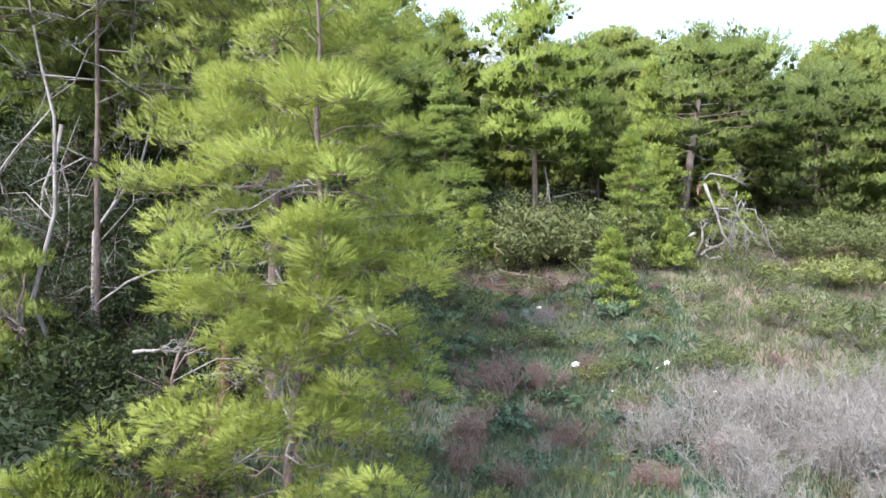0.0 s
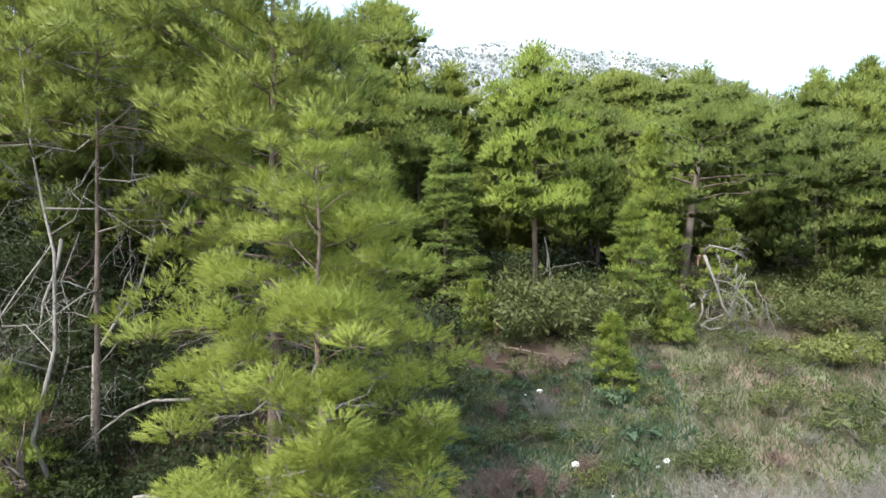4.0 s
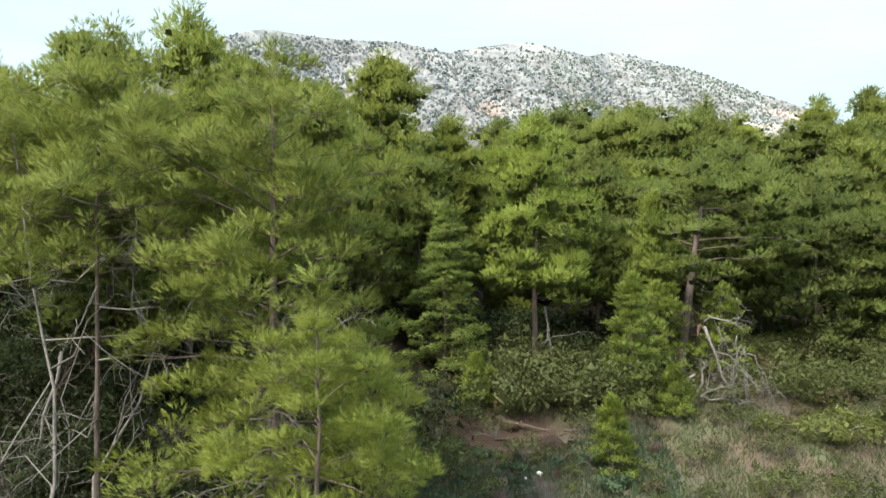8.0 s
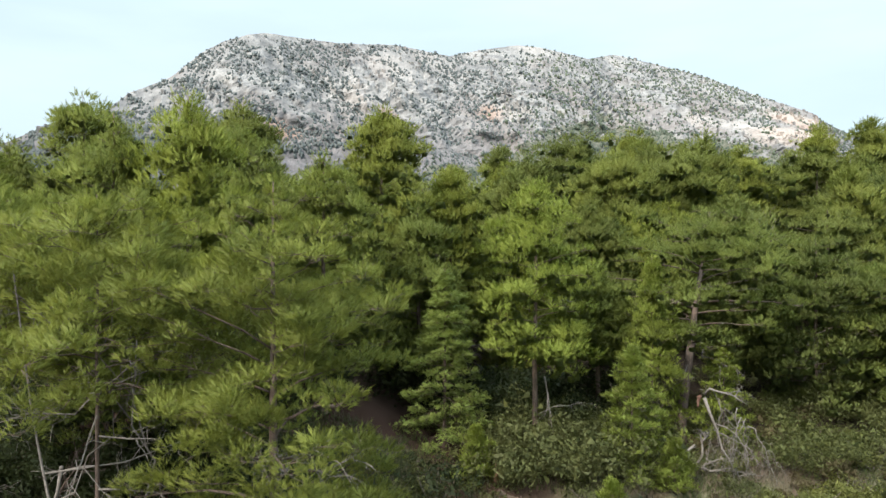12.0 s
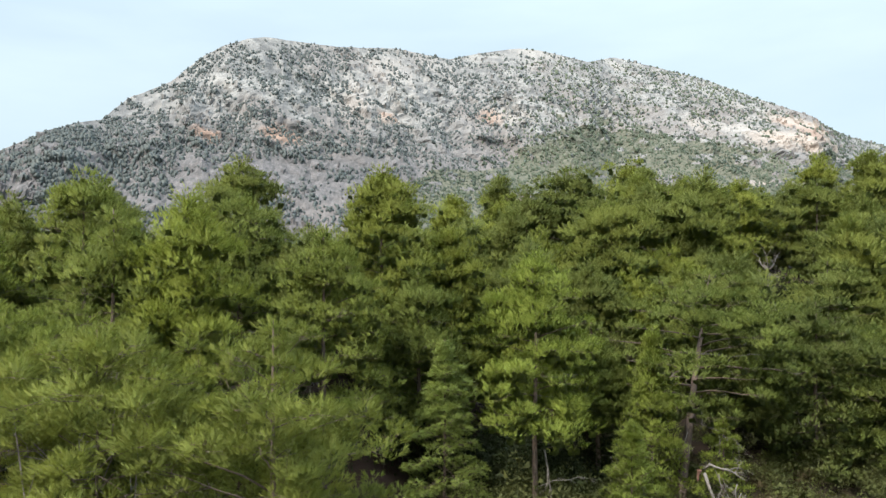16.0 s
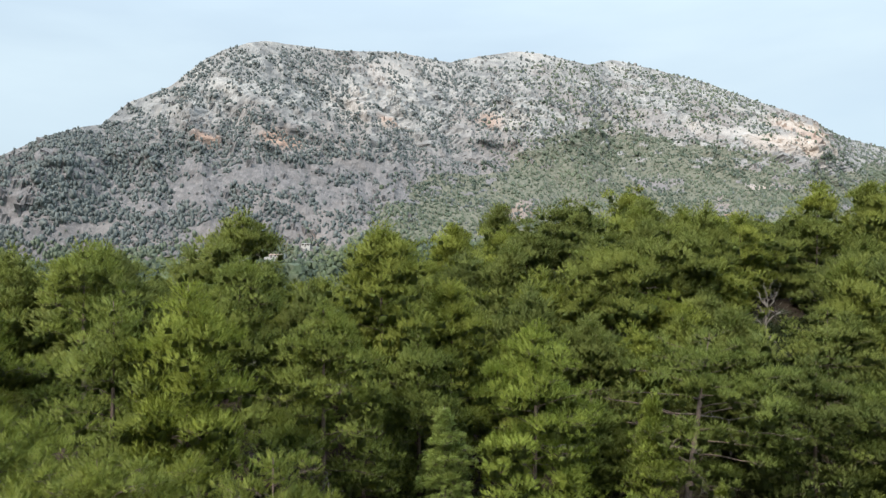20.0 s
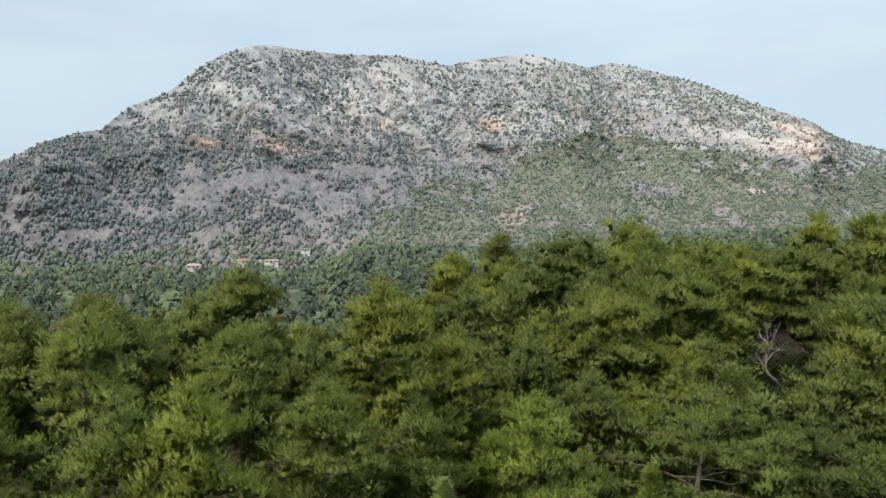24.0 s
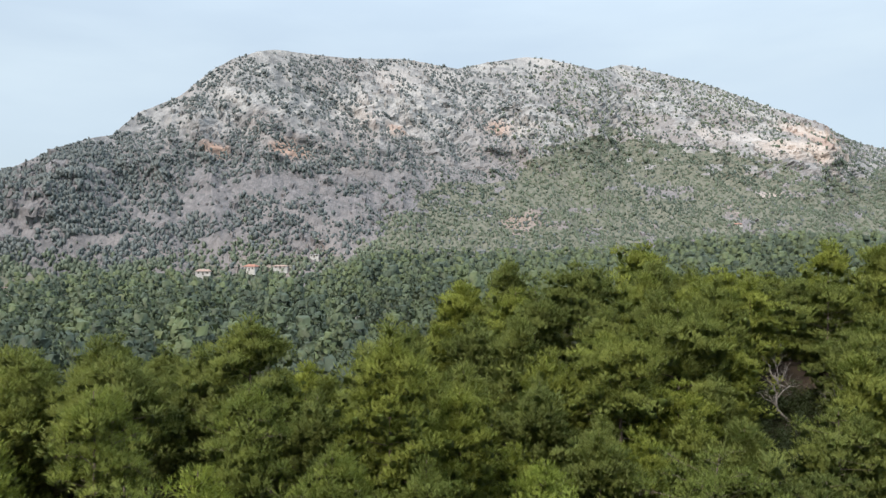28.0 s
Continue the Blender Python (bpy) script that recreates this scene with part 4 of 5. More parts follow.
for mat, text, share in ((VALLEY_LEAF, "green pine wood filling the valley below the mountain", 0), (VALLEY_MID, "deep green pines among the wood in the valley", 1), (VALLEY_DARK, "dark green pines among the wood in the valley", 2)):
    x0, y0 = fx[ok][share::3], fy[ok][share::3]
    cores, sprays, softs, ways = [], [], [], []
    for near in (True, False):
        x1, y1 = x0[(y0 < 290) == near], y0[(y0 < 290) == near]
        z1 = ground_z(x1, y1)
        k = len(x1)
        hh = r.uniform(8, 17.5, k)
        pads, per = (11, 22) if near else (8, 6)
        tier = (np.arange(pads) + r.random((k, pads))) / pads
        ang = np.arange(pads) * 2.4 + r.uniform(0, 6.28, (k, 1))
        rr = 0.22 * hh[:, None] * np.sqrt(np.clip(1 - tier ** 2.6, 0.02, 1)) * r.uniform(0.35, 1.05, (k, pads))
        axis_at = np.repeat(np.stack([x1, y1, z1 + 0.5 * hh], 1), pads, axis=0)
        pad = np.stack([x1[:, None] + rr * np.cos(ang), y1[:, None] + rr * np.sin(ang), z1[:, None] + hh[:, None] * (0.25 + 0.72 * tier)], -1).reshape(-1, 3)
        wide = r.uniform(1.2, 2.1, len(pad)) * np.repeat(hh / 11, pads)
        out = (pad - axis_at) / np.repeat(0.25 * hh, pads)[:, None]
        cushion = domes(pad, wide * (0.6 if near else 0.9), 0.55, 5, 2, 71 + share, 0.3)
        cores.append(cushion)
        softs.append((cushion[0].reshape(len(pad), -1, 3) - pad[:, None] + 0.8 * out[:, None] + [0, 0, 0.4]).reshape(-1, 3))
        d = r.normal(size=(len(pad), per, 3))
        d[..., 2] = np.abs(d[..., 2]) - 0.2
        d /= np.linalg.norm(d, axis=2)[..., None]
        mid = pad[:, None] + d * wide[:, None, None] * [0.9, 0.9, 0.5]
        way = (d + 0.8 * out[:, None] + [0, 0, 0.4] + r.normal(0, 0.3, d.shape)).reshape(-1, 3)
        sprays.append(facing((mid[:, :, None] + r.normal(size=(len(pad), per, 3, 3)) * [0.27, 0.27, 0.33]).reshape(-1, 3, 3), way))
        ways.append(np.repeat(way, 3, axis=0))
        if near and share == 0:
            v, f = joined([tube([(x, y, z - 0.5), (x + 0.2, y, z + h * 0.75)], [0.2, 0.08], 4) for x, y, z, h in zip(x1, y1, z1, hh) if y < 220])
            tagged(mesh_object("valley_trunks", v, f, BARK), "grey pine trunks of the valley wood", "tree trunks", kind="stuff")
    core = (np.concatenate([c_[0] for c_ in cores]), np.concatenate([cores[0][1], cores[1][1] + len(cores[0][0])]))
    tagged(foliage_mesh("valley_wood", core, np.concatenate(sprays), mat, normals=np.concatenate(softs + ways)), text, "woodland", kind="stuff")


for x, y, h, rad in ((-6.9, 12.0, 2.7, 1.25), (-12.4, 19.0, 5.2, 1.7)):
    sap = pine("pine_sapling", int(-x * 10), h, rad, 0.05, pads=80, shell=100, sides=0, tufts=40, needles=9, length=0.16, width=0.014, limbs=26, pad=0.45, shape="round", trunk_r=0.05, droop=0.1, rise=0.5, bare=2)
    plant(sap, x, y, None, 0, "bright green pine sapling above the dark hollow", "young trees")


# ---- undergrowth ----
def bush(name, seed, width, height, mat, leaves=700, leaf=0.16, lobes=7, stems=9):
    """A shrub: crooked stems and several uneven leafy lobes."""
    r = np.random.default_rng(seed)
    root = new(name)
    pieces = []
    c = np.stack([r.normal(0, 0.42 * width, lobes), r.normal(0, 0.42 * width, lobes), height * r.uniform(0.35, 0.8, lobes)], 1)
    s = r.uniform(0.28, 0.5, lobes) * min(width, height)
    for i in range(stems):
        e = c[i % lobes] + r.normal(0, 0.1, 3)
        pieces.append(tube([(0, 0, -0.2), e * [0.5, 0.5, 0.55], e], [0.03, 0.018, 0.006], 3))
    v, f = joined(pieces)
    mesh_object("woody_base", v, f, TWIG, root)
    which = r.integers(lobes, size=leaves)
    d = r.normal(size=(leaves, 3))
    d /= np.linalg.norm(d, axis=1)[:, None]
    p = c[which] + d * (s[which] * r.uniform(0.6, 1.12, leaves))[:, None] * [1, 1, 0.8]
    p[:, 2] = np.abs(p[:, 2])
    heart = c[r.integers(lobes, size=120)] + r.normal(0, 0.3, (120, 3)) * s.mean()
    heart[:, 2] = np.abs(heart[:, 2])
    tris = np.concatenate([p[:, None] + r.normal(size=(leaves, 3, 3)) * leaf * 0.6, heart[:, None] + r.normal(0, 0.075, (120, 3, 3))])
    way = np.concatenate([d, heart - [0, 0, 0.3 * height]]) + [0, 0, 0.35] + r.normal(0, 0.35, (leaves + 120, 3))
    tri_mesh("foliage", facing(tris, way), mat, root, normals=np.repeat(way, 3, axis=0))
    return root


def twig_bush(name, seed, width, height, mat, count=260):
    """A leafless shrub: many crooked stems from a broad root and a haze of fine twigs."""
    r = np.random.default_rng(seed)
    root = new(name)
    main, starts, dirs = [], [], []
    for i in range(22):
        base = np.array([r.normal(0, 0.3) * width, r.normal(0, 0.3) * width, -0.1])
        top = base + np.array([r.normal(0, 0.42) * width, r.normal(0, 0.42) * width, height * r.uniform(0.55, 0.95)])
        bow = (base + top) / 2 + r.normal(0, 0.12, 3)
        main.append(tube([base, bow, top], [0.022, 0.013, 0.004], 3))
        g = r.random((count // 22, 1)) ** 0.7
        starts.append((1 - g) ** 2 * base + 2 * g * (1 - g) * bow + g ** 2 * top)
        dirs.append(np.tile(top - base, (count // 22, 1)))
    p, d = np.concatenate(starts), np.concatenate(dirs)
    tris = []
    for level, ln, w in ((0, 0.34, 0.0065), (1, 0.22, 0.0045), (2, 0.14, 0.0035)):
        d = d / np.linalg.norm(d, axis=1)[:, None] + r.normal(0, 0.55, d.shape)
        d /= np.linalg.norm(d, axis=1)[:, None]
        tip = p + d * (ln * height * r.uniform(0.5, 1.2, (len(p), 1)))
        side = r.normal(0, 1, p.shape) * w
        tris.append(np.stack([p - side, p + side, tip], 1))
        p = np.concatenate([p + (tip - p) * r.uniform(0.25, 0.9, (len(p), 1)) for _ in range(2)])
        d = np.concatenate([d, d])
    v, f = joined(main)
    mesh_object("woody_base", v, f, mat, root)
    tri_mesh("twig_spray", np.concatenate(tris), mat, root)
    return root


SHRUBS = {
    "scrub": [bush("shrub", 500 + i, 1.3, 1.7, SCRUB, 1100, 0.06, 12) for i in range(4)],
    "fine": [bush("shrub", 505 + i, 1.3, 1.6, SCRUB, 1500, 0.045, 14) for i in range(3)],
    "dark": [bush("shrub", 510 + i, 1.5, 2.0, SCRUB_SHADED, 1300, 0.055, 14) for i in range(3)],
    "brown": [bush("shrub", 520 + i, 0.8, 1.2, SCRUB_BROWN, 1300, 0.042, 10) for i in range(2)],
    "yellow": [bush("shrub", 530 + i, 1.0, 1.0, SCRUB_YELLOW, 1300, 0.045, 10) for i in range(2)],
    "herb": [bush("herb_mat", 560 + i, 0.75, 0.42, HERB, 900, 0.04, 14) for i in range(3)],
    "dry": [twig_bush("dry_shrub", 540 + i, 1.5, 2.2, TWIG, 480) for i in range(3)],
    "russet": [twig_bush("dry_shrub", 550 + i, 0.8, 1.3, BARK_RED_TWIG, 400) for i in range(2)],
}
SHRUB_TEXT = {"scrub": "olive-green evergreen shrub under the first pines", "fine": "olive-green evergreen shrub on the slope", "dark": "dark evergreen shrub below the pines, leaves darkened further for shade", "brown": "brownish half-dry shrub on the bank",
              "yellow": "low yellow-green shrub on the open slope", "herb": "low mat of blue-green leafy herbs on the bank", "dry": "leafless grey shrub of fine upright twigs", "russet": "leafless reddish shrub of fine twigs"}
used = set()
r = np.random.default_rng(77)


def shrub(kind, x, y, s=1.0):
    pick = SHRUBS[kind][int(r.integers(len(SHRUBS[kind])))]
    m_ = pose(x, y, stand(x, y, 0.05), 0, 0, r.uniform(0, 360)) @ Matrix.Diagonal((s * r.uniform(0.85, 1.25), s * r.uniform(0.85, 1.25), s, 1))
    if pick.name in used:
        ob = copy_thing(pick, m_)
    else:
        used.add(pick.name)
        ob = pick
        ob.matrix_basis = m_
    tagged(ob, SHRUB_TEXT[kind], "shrub", "shrubs of the slope")


def joined_shrubs(name, kind, count, x0, x1, y0, y1, small, large, text):
    """Many shrubs too far off to tell apart, grown from the same forms, as one mesh."""
    sprays = []
    for form in SHRUBS[kind]:
        leafy = next(c_ for c_ in form.children if len(c_.data.polygons) > 400)
        co = np.empty(len(leafy.data.vertices) * 3, np.float32)
        leafy.data.vertices.foreach_get("co", co)
        way = np.empty(len(co), np.float32)
        leafy.data.attributes["custom_normal"].data.foreach_get("vector", way)
        sprays.append((co.reshape(-1, 3), way.reshape(-1, 3)))
    out, ways = [], []
    for _ in range(count):
        x, y, a, s = r.uniform(x0, x1), r.uniform(y0, y1), r.uniform(0, 6.28), r.uniform(small, large)
        p, w = sprays[int(r.integers(len(sprays)))]
        p = p * s
        ways.append(np.stack([w[:, 0] * math.cos(a) - w[:, 1] * math.sin(a), w[:, 0] * math.sin(a) + w[:, 1] * math.cos(a), w[:, 2]], 1))
        out.append(np.stack([p[:, 0] * math.cos(a) - p[:, 1] * math.sin(a) + x, p[:, 0] * math.sin(a) + p[:, 1] * math.cos(a) + y, p[:, 2] + stand(x, y, 0.05)], 1))
    mat = leafy.data.materials[0]
    tagged(tri_mesh(name, np.concatenate(out).reshape(-1, 3, 3), mat, normals=np.concatenate(ways)), text, "undergrowth", kind="stuff")


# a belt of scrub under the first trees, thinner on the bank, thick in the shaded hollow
# dark scrub stands in for plain deep shade in the gap and bank
joined_shrubs("undergrowth", "dark", 70, 27, 46, 54, 80, 0.8, 1.6, "dark evergreen scrub, darkened for shade, in the gap of the wood")
joined_shrubs("undergrowth", "dark", 60, 31, 42, 62, 80, 1.0, 2.0, "tall scrub, darkened for shade, round the dead pine")
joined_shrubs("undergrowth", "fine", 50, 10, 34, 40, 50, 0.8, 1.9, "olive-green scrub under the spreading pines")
joined_shrubs("undergrowth", "dark", 55, -4, 10, 41, 48, 1.0, 1.9, "dark evergreen scrub, darkened for shade, behind the first pines")
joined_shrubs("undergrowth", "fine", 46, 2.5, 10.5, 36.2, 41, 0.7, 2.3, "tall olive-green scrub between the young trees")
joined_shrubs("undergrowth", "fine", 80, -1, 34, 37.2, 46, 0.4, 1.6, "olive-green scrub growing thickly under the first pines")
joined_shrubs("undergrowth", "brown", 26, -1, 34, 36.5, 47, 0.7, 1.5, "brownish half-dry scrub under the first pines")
joined_shrubs("undergrowth", "dark", 34, -15.5, -9, 18.5, 24, 0.6, 1.1, "low dark evergreen scrub, darkened for shade, over reddish soil")
joined_shrubs("undergrowth", "dark", 150, -29, -6, 23, 41, 0.9, 1.9, "dark evergreen scrub, darkened for shade, under the pines of the bank")
joined_shrubs("undergrowth", "dark", 70, -21, -7, 20, 32, 0.7, 1.4, "dark evergreen scrub, its leaves darkened for shade, in the hollow")
for _ in range(48):
    x, y = r.uniform(8, 34), r.uniform(27, 38)
    shrub(("fine", "brown", "yellow", "fine", "dry", "brown")[int(r.integers(6))], x, y, r.uniform(0.45, 1.1))
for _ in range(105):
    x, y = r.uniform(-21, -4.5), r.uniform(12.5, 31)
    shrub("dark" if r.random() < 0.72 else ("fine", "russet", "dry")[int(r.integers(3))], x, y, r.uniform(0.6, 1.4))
for _ in range(50):
    x, y = r.uniform(-4, 9), r.uniform(17, 35)
    shrub(("brown", "fine", "russet", "yellow")[int(r.integers(4))], x, y, r.uniform(0.35, 0.7))
for x, y, s, kind in ((2.0, 25, 1.1, "russet"), (3.6, 25.3, 1.1, "russet"), (3.3, 28.5, 1.0, "brown"), (6.3, 21.5, 1.0, "dry"), (7.5, 22.5, 1.1, "dry"), (9.0, 21.5, 1.2, "dry"), (10.4, 22.2, 1.35, "dry"), (12.0, 22.5, 1.35, "dry"),
                      (13.5, 21.8, 1.3, "dry"), (11.3, 19.8, 1.3, "dry"), (13.0, 19.5, 1.3, "dry"), (9.6, 24.5, 1.1, "dry"), (14.6, 24.0, 1.3, "dry"), (8.2, 19.5, 0.9, "dry"), (16.0, 29.0, 1.3, "fine"), (17.6, 28.5, 1.3, "fine"),
                      (15.0, 30.5, 1.1, "fine"), (19.3, 29.5, 1.2, "fine"), (21.5, 36, 1.4, "yellow"), (19.6, 38.5, 1.6, "fine"), (22.0, 39, 1.7, "fine"), (24.5, 38.5, 1.5, "fine"), (0.8, 21.5, 0.9, "russet"), (16.8, 22.5, 1.2, "dry"),
                      (-1.5, 19.5, 1.0, "fine"), (-0.2, 17.5, 0.8, "brown"), (1.4, 18.2, 0.8, "yellow"), (7.8, 16.5, 1.0, "yellow"), (10.6, 16.8, 1.0, "yellow"), (5.0, 17.0, 0.7, "brown")):
    shrub(kind, x, y, s)
for _ in range(52):
    x, y = r.uniform(1, 20), r.uniform(25, 37.5)
    shrub(("fine", "brown", "scrub", "fine", "russet", "scrub")[int(r.integers(6))], x, y, r.uniform(0.45, 1.0))
for _ in range(46):
    shrub(("dark", "fine", "scrub", "fine")[int(r.integers(4))], r.uniform(-6.5, 1.2), r.uniform(24.5, 36), r.uniform(0.6, 1.3))
for _ in range(75):
    x, y = r.uniform(-1.5, 8.5), r.uniform(20, 34)
    shrub("herb", x, y, r.uniform(0.6, 1.3))
for _ in range(70):
    x, y = r.uniform(0.5, 16), r.uniform(17, 34)
    shrub(("russet", "brown", "fine", "brown", "dry", "yellow")[int(r.integers(6))], x, y, r.uniform(0.3, 0.75))
for _ in range(26):
    shrub(("yellow", "yellow", "fine")[int(r.integers(3))], r.uniform(16.5, 30), r.uniform(34, 41.5), r.uniform(1.1, 2.3))
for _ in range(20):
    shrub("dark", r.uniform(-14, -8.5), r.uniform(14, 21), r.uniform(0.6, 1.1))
# the grey thicket at the foot of the slope
for _ in range(18):
    x, y = r.uniform(5.5, 18), r.uniform(16, 25.5)
    if x / y > 0.27:
        shrub("dry", x, y, r.uniform(0.35, 1.15))


for kind, forms in SHRUBS.items():
    for form in forms:
        if form.name not in used:
            x, y = r.uniform(16, 30), r.uniform(28, 36)
            form.matrix_basis = pose(x, y, stand(x, y, 0.05), 0, 0, 40)
            tagged(form, SHRUB_TEXT[kind], "shrub", "shrubs of the slope")


# ---- grasses and herbs ----
def blades(name, count, x0, x1, y0, y1, mat, height, width, patch, seed, text, cut):
    r = np.random.default_rng(seed)
    x, y = r.uniform(x0, x1, count), r.uniform(y0, y1, count)
    ok = fractal(x * patch, y * patch, seed, 3) > cut
    ok &= ((x - 3.4) / 4.2) ** 2 + ((y - 35.6) / 1.9) ** 2 > 0.6 + 0.5 * r.random(count)
    x, y = x[ok], y[ok]
    k = len(x)
    p = np.stack([x, y, ground_z(x, y) - 0.03], 1)
    h = height * r.uniform(0.5, 1.3, k)
    lean = r.normal(0, 0.38, (k, 2)) * h[:, None]
    tip = p + np.stack([lean[:, 0], lean[:, 1], h], 1)
    a = r.uniform(0, 6.28, k)
    side = np.stack([np.cos(a), np.sin(a), 0 * a], 1) * (width * r.uniform(0.6, 1.3, k))[:, None]
    tagged(tri_mesh(name, np.stack([p - side, p + side, tip], 1), mat), text, "grass", kind="stuff")


blades("straw_grass", 80000, -6, 34, 12, 38, STRAW, 0.42, 0.025, 0.3, 3, "pale dry grass between the shrubs", -0.2)
blades("green_grass", 74000, -12, 32, 11, 40, GREEN_GRASS, 0.34, 0.035, 0.28, 14, "short green grass on the slope", -0.45)
blades("herbs", 40000, -6, 11, 15, 36, HERB, 0.26, 0.05, 0.35, 25, "blue-green leafy herbs on the bank", -0.9)


# ---- stones, dead wood ----
def stone(name, seed, size, mat, label):
    r = np.random.default_rng(seed)
    bm = bmesh.new()
    bmesh.ops.create_icosphere(bm, subdivisions=2, radius=1)
    cuts = [(Vector(r.normal(size=3)).normalized(), r.uniform(0.55, 0.85)) for _ in range(9)]
    for v in bm.verts:
        for d, k in cuts:
            over = v.co.dot(d) - k
            if over > 0:
                v.co -= d * over
        v.co *= 1 + r.normal(0, 0.02)
        v.co.x *= size[0]
        v.co.y *= size[1]
        v.co.z *= size[2]
    ob = part(name, bm, mat, None)
    return tagged(ob, label, "stone", "stones of the slope")


for i, (x, y, s) in enumerate(((5.25, 27.0, 0.32), (9.0, 27.5, 0.3), (8.6, 27.2, 0.2), (4.6, 32.5, 0.3), (4.2, 31.6, 0.2), (10.3, 25.8, 0.2), (5.9, 26.3, 0.14), (6.4, 25.6, 0.14), (6.8, 27.4, 0.13), (3.9, 32.2, 0.16), (26.0, 37.5, 0.4), (5.5, 24.2, 0.14))):
    s *= 0.62
    ob = stone("stone", 600 + i, (s, s * 0.8, s * 0.7), PALE_STONE, "pale limestone lying in the grass")
    ob.matrix_basis = pose(x, y, stand(x, y, 0.0) + s * 0.25, 0, 0, i * 50)

def dead_thing(name, seed, start, dirn, ln, rad, label, category="dead branch", forks=3, mat=None, sag=0.15):
    """A leafless limb with its forks as parts; the Empty lies at its root."""
    r = np.random.default_rng(seed)
    root = new(name)
    root.location = start
    dirn = np.asarray(dirn, float) / np.linalg.norm(dirn)
    q = np.linspace(0, 1, 7)
    wig = np.cumsum(r.normal(0, 0.04 * ln, (7, 3)), axis=0)
    wig[0] = 0
    line = dirn * (q * ln)[:, None] + wig - np.array([0, 0, 1.0]) * (sag * ln * q ** 2)[:, None]
    v, f = tube(line, rad * (1 - 0.8 * q) + 0.006, 7)
    mesh_object("stem", v, f, mat or BARK_GREY, root, smooth=True)
    for i in range(forks):
        g = r.uniform(0.25, 0.98)
        a = np.array([np.interp(g, q, line[:, c]) for c in range(3)])
        v, f = joined(bare_branch(r, a, dirn + r.normal(0, 0.55, 3), ln * r.uniform(0.25, 0.5), rad * 0.4, 2, sag))
        mesh_object("fork", v, f, mat or BARK_GREY, root, smooth=True)
    return tagged(root, label, category)


# broken limbs hanging from the leaning pine, and the fallen snag below
torn = Vector((14.35, 38.2, 10.6))
dead_thing("torn_limb", 700, torn, (-0.1, 0, -1), 0.6, 0.13, "torn reddish stub of a broken pine limb", forks=0, mat=BARK_RED, sag=0)
dead_thing("hanging_branch", 710, torn + Vector((0.1, -0.5, 0)), (0.55, -0.2, -0.6), 5.2, 0.09, "bleached broken limb hanging from a pine", forks=6, sag=0.25)
dead_thing("hanging_branch", 709, torn + Vector((0.1, -0.5, 0.2)), (0.7, -0.2, 0.25), 2.6, 0.06, "bleached broken limb hanging from a pine", forks=5, sag=0.5)
rr = np.random.default_rng(44)
for i in range(8):
    g = rr.uniform(0.02, 0.95)
    dead_thing("hanging_branch", 711 + i, torn + Vector((0.1 + 2.6 * g + rr.normal(0, 0.2), -0.6 - 0.6 * g, 0.4 - 2.6 * g * g + rr.normal(0, 0.3))), (rr.uniform(-0.35, 0.6), -0.1, rr.uniform(-1.0, -0.3)), rr.uniform(1.0, 2.8), rr.uniform(0.012, 0.028),
               "bleached leafless branch hanging from a broken limb", forks=7, sag=rr.uniform(0.1, 0.5))
for i, (x, y, d, ln) in enumerate(((14.0, 37.9, (0.25, 0, 1), 2.1), (14.0, 37.9, (-0.5, -0.2, -0.3), 1.6), (14.2, 38, (1, 0, 0.15), 2.6), (14.3, 37.8, (0.6, -0.2, 0.6), 1.8))):
    dead_thing("fallen_snag", 730 + i, (x, y, stand(x, y, -0.5) + (1.3 if i == 1 else 0)), d, ln, 0.09, "grey splintered snag lying among the shrubs", forks=5)
dead_thing("pale_stick", 740, (5.75, 38.6, 11.6), (0.12, 0, -1), 3.4, 0.06, "pale stripped branch hanging below the crown", forks=2, sag=0)
dead_thing("cut_log", 741, (3.0, 36.6, stand(3.0, 36.6, -0.15)), (0.9, -0.3, -0.12), 2.4, 0.12, "reddish brown log lying on the bare bank", "log", 1, BARK, 0)
dead_thing("cut_log", 742, (2.8, 36.9, stand(2.8, 36.9, -0.3)), (0.1, -0.3, 1), 0.8, 0.16, "reddish stump on the bare bank", "stump", 3, BARK_RED, 0)
for i in range(9):
    a = i * 0.7
    dead_thing("brushwood", 750 + i, (6.1, 34.2, stand(6.1, 34.2, -0.1)), (math.cos(a), math.sin(a) * 0.4, 0.55), 1.0, 0.03, "dark heap of cut brushwood", "brushwood", 2, BARK, 0.2)
for i in range(14):
    x, y, a = 3.4 + rr.normal(0, 1.9), 35.5 + rr.normal(0, 0.8), rr.uniform(0, 6.28)
    dead_thing("fallen_branch", 820 + i, (x, y, stand(x, y, -0.08)), (math.cos(a), math.sin(a), 0.08), rr.uniform(0.7, 1.9), rr.uniform(0.02, 0.045), "dry brown branch lying on needle litter", forks=4, mat=BARK, sag=0.0)
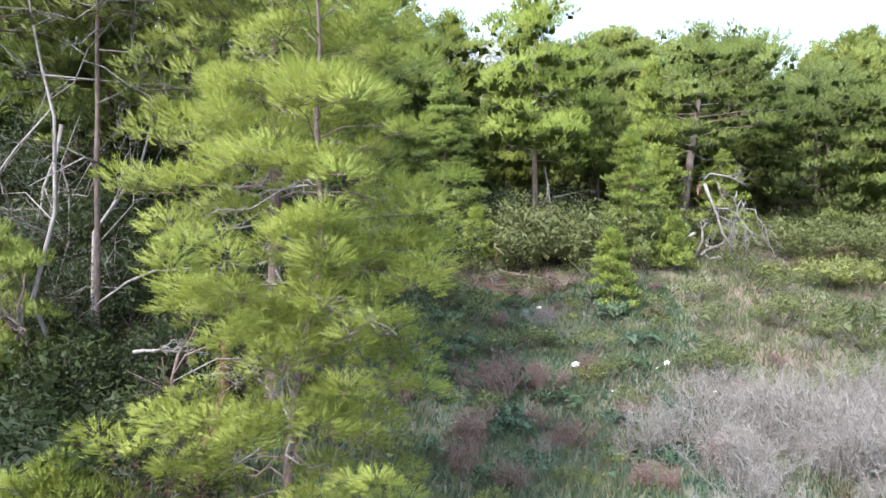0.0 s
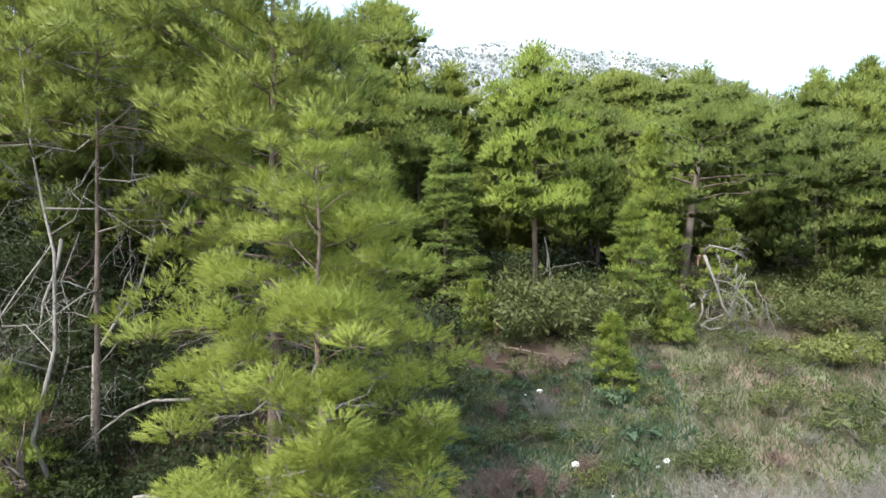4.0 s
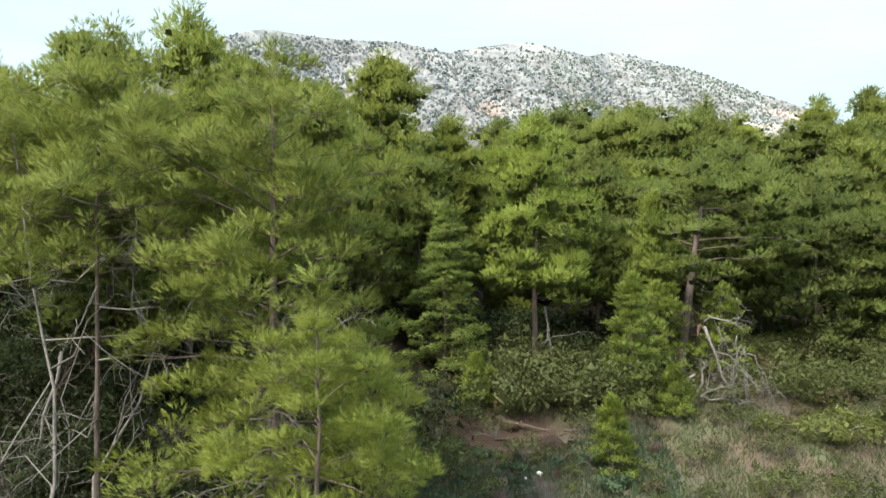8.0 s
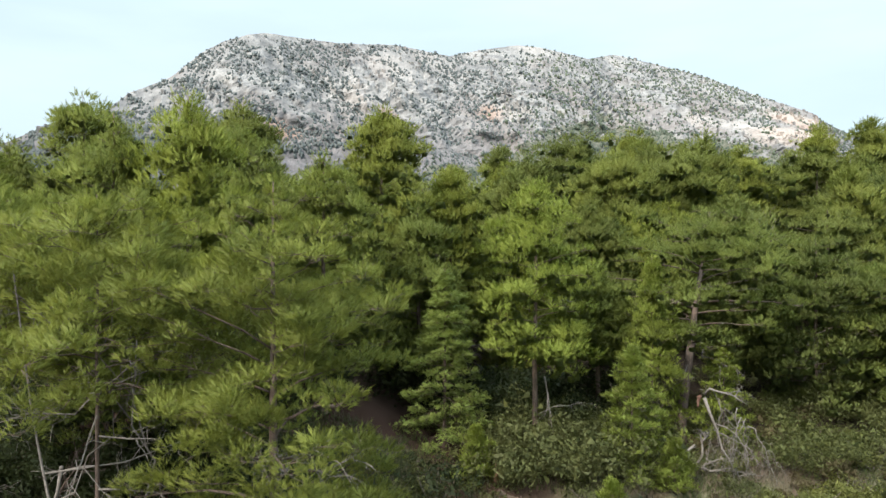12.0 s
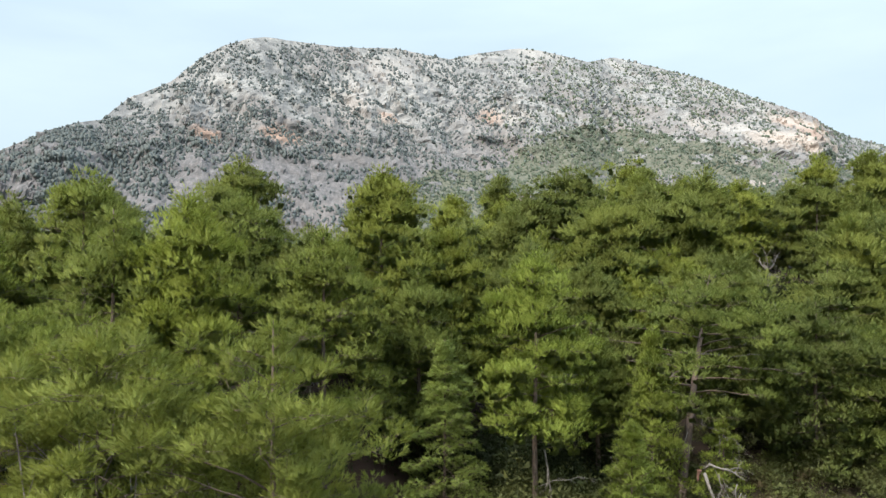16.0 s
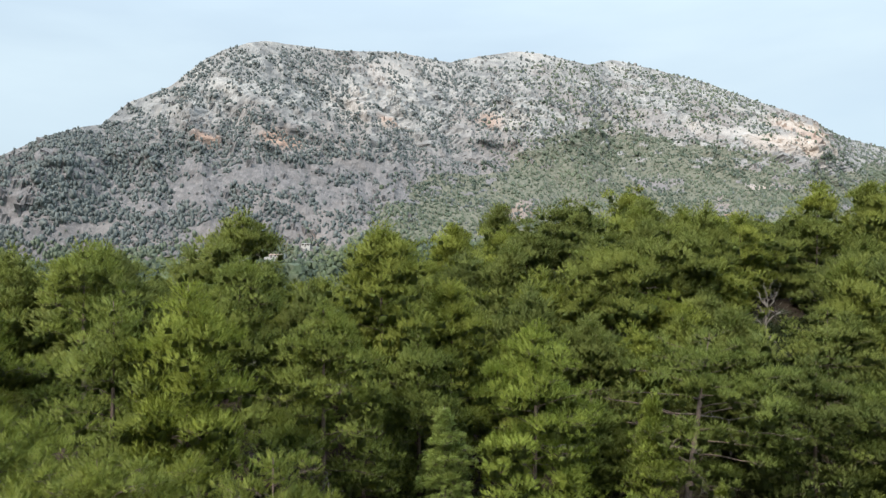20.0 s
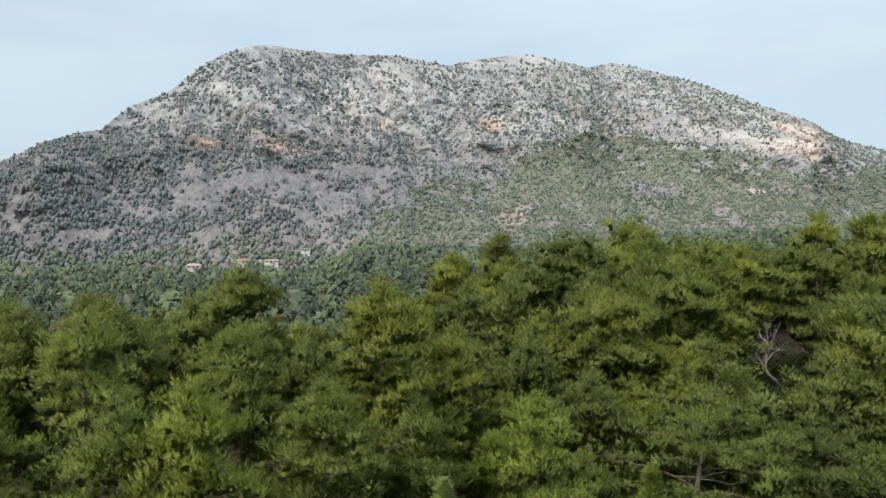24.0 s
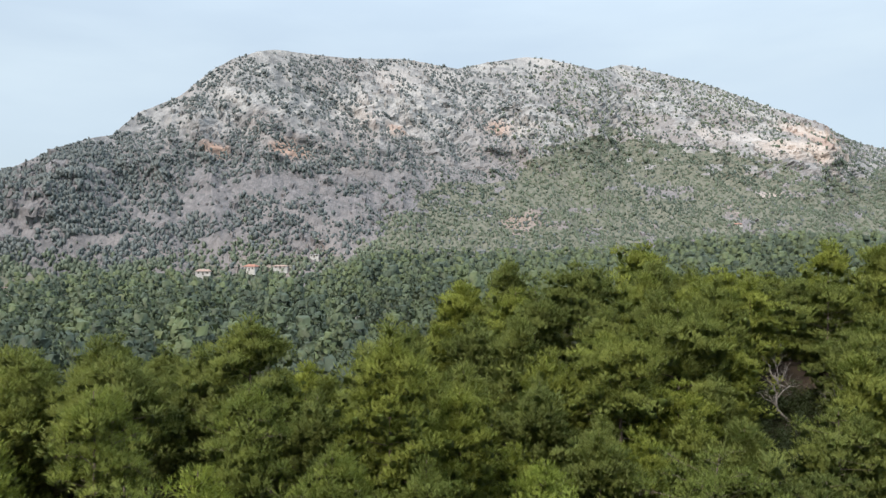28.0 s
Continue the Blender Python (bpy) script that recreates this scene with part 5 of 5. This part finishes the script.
# bare stems in the shaded hollow under the near pines
for i, (x, y, z0, d, ln, rad) in enumerate(((-10.8, 19.9, None, (0.0, 0, 1), 14.0, 0.12), (-10.05, 20.3, None, (0.0, 0, 1), 14.5, 0.1), (-13.4, 22.4, 3.2, (0.22, 0, 1), 7.5, 0.07), (-13.2, 23.5, 4.3, (1, -0.3, 0.45), 4.2, 0.07),
                                             (-14.0, 24.0, 6.2, (1, -0.2, 0.3), 2.8, 0.05), (-12.6, 22.2, 4.0, (-0.5, 0, 1), 3.4, 0.05), (-11.6, 19.2, None, (0.1, 0, 1), 3.4, 0.28), (-15.6, 26.5, None, (0.4, -0.2, 0.9), 5.5, 0.22),
                                             (-11.3, 19.2, 3.9, (-1, 0, 0.1), 1.4, 0.16), (-8.4, 18.5, 4.2, (1, 0, 0.02), 1.6, 0.09), (-6.8, 17.5, None, (0.06, 0, 1), 3.6, 0.2))):
    zz = stand(x, y) if z0 is None else z0
    dead_thing("dead_tree", 770 + i, (x, y, zz), d, ln, rad * 0.6, "bare dead pine stem in the shaded hollow", "dead tree", 6, BARK_GREY if i not in (6, 7, 8, 10) else BARK, 0.02)
dead_thing("dead_branch", 790, (-7.6, 20.6, 6.4), (-1, -0.1, -0.42), 4.6, 0.05, "pale bowed bare branch over dark shrubs", forks=9, sag=0.25)
dead_thing("dead_branch", 791, (-13.2, 23.6, 11.3), (-0.3, -0.1, -1), 4.8, 0.06, "pale drooping bare branch over dark shrubs", forks=9, sag=0.1)
dead_thing("broken_stump", 792, (-5.6, 16.0, stand(-5.6, 16.0)), (0.05, 0, 1), 4.0, 0.24, "snapped reddish pine stump in the hollow", "stump", 2, BARK_RED, 0)
# dead tree in the gap of the wood
for i, (x, y, d, ln, rad) in enumerate(((36.0, 74.2, (-0.08, 0, 1), 8.5, 0.2), (40.0, 74.8, (0.3, 0, 1), 8.0, 0.14))):
    dead_thing("dead_pine", 800 + i, (x, y, stand(x, y)), d, ln, rad, "dead pine with bleached curved limbs in a gap", "dead tree", 11, BARK_GREY, 0.1)

WALL_OLD = plain_material("weathered_plaster", (0.34, 0.325, 0.3), (0.5, 0.48, 0.45), 0.8)


# ---- the hamlet at the mountain's foot ----
def house(label, x, y, w, d, h, turn, wall_mat, roof_mat, roof=1.6, openings=3, lift=0.0):
    root = new("house")
    root.matrix_basis = pose(x, y, lift, 0, 0, turn)
    z = 0.0

    def slab(name, x0, x1, y0, y1, z0, z1, mat, parent=root):
        bm = bmesh.new()
        bmesh.ops.create_cube(bm, size=1)
        for v in bm.verts:
            v.co = Vector(((x0 + x1) / 2 + v.co.x * (x1 - x0), (y0 + y1) / 2 + v.co.y * (y1 - y0), (z0 + z1) / 2 + v.co.z * (z1 - z0)))
        return part(name, bm, mat, parent)
    for y0, y1 in ((-d / 2, -d / 2 + 0.3), (d / 2 - 0.3, d / 2)):
        slab("wall", -w / 2, w / 2, y0, y1, z - 3, z + h, wall_mat)
    for x0, x1 in ((-w / 2, -w / 2 + 0.3), (w / 2 - 0.3, w / 2)):
        slab("wall", x0, x1, -d / 2 + 0.3, d / 2 - 0.3, z - 3, z + h, wall_mat)
    bm = bmesh.new()
    o = 0.5
    ring = [bm.verts.new(c) for c in ((-w / 2 - o, -d / 2 - o, z + h), (w / 2 + o, -d / 2 - o, z + h), (w / 2 + o, d / 2 + o, z + h), (-w / 2 - o, d / 2 + o, z + h))]
    ra, rb = bm.verts.new((-w / 2 + roof, 0, z + h + roof)), bm.verts.new((w / 2 - roof, 0, z + h + roof))
    for face in ((0, 1, rb, ra), (2, 3, ra, rb)):
        bm.faces.new([ring[a] if isinstance(a, int) else a for a in face])
    bm.faces.new((ring[1], ring[2], rb))
    bm.faces.new((ring[3], ring[0], ra))
    bm.faces.new(ring[::-1])
    part("roof", bm, roof_mat, root)
    for i in range(openings):
        cx = -w / 2 + (i + 0.7) * w / (openings + 0.4)
        if i == 1:
            slab("door", cx - 0.5, cx + 0.5, -d / 2 - 0.06, -d / 2 - 0.004, z + 0.1, z + 2.1, DARK_PAINT)
        else:
            slab("window", cx - 0.6, cx + 0.6, -d / 2 - 0.05, -d / 2 - 0.004, z + 1.0, z + 2.2, DARK_PAINT)
    return tagged(root, label, "house", "houses of the hamlet")


def foot(u, v):
    p = mountain_point(u, v)
    return float(p[0]), float(p[1]), float(p[2])


for text, u, v, w, d, h, turn, roof_mat, roof in (("white house with a red tiled hip roof", 430, 0.035, 8.6, 7, 2.9, -12, ROOF_RED, 1.7), ("low house with a dull brown roof", 345, 0.02, 10, 7, 2.6, 10, ROOF_BROWN, 1.5),
                                                  ("small white flat-roofed house", 543, 0.09, 6.5, 6, 2.4, 0, WALL_OLD, 0.3), ("house with a weathered tin roof", 482, 0.04, 10, 6, 2.0, 5, ROOF_BROWN, 1.0),
                                                  ("small house with a pink roof on the eastern slope", 1300, 0.14, 8, 7, 2.6, 0, ROOF_RED, 1.5), ("pale house among the trees of the eastern slope", 1222, 0.05, 9, 7, 4.0, 20, WALL_OLD, 0.4),
                                                  ("small hut on a terrace of the eastern slope", 1283, 0.29, 7, 5, 2.2, 0, ROOF_RED, 1.0), ("pale building at the valley's edge", 6, -0.02, 13, 8, 2.6, 0, ROOF_BROWN, 0.5)):
    x, y, z = foot(u, v)
    house(text, x, y - 1, w, d, h, turn, WALL_OLD, roof_mat, roof, lift=z - 1.8)
for u, v, h in ((390, 0.045, 9), (466, 0.075, 10), (300, 0.02, 9), (634, 0.06, 9)):
    x, y, z = foot(u, v)
    pole = new("utility_pole")
    pole.location = (x, y, z - 1)
    v_, f_ = tube([(0, 0, 0), (0, 0, h)], [0.16, 0.12], 8)
    mesh_object("post", v_, f_, BARK_GREY, pole)
    v_, f_ = tube([(-0.9, 0, h - 0.5), (0.9, 0, h - 0.5)], [0.07, 0.07], 6)
    mesh_object("crossarm", v_, f_, BARK_GREY, pole)
    tagged(pole, "grey wooden utility pole beside the hamlet", "utility pole", "utility poles")
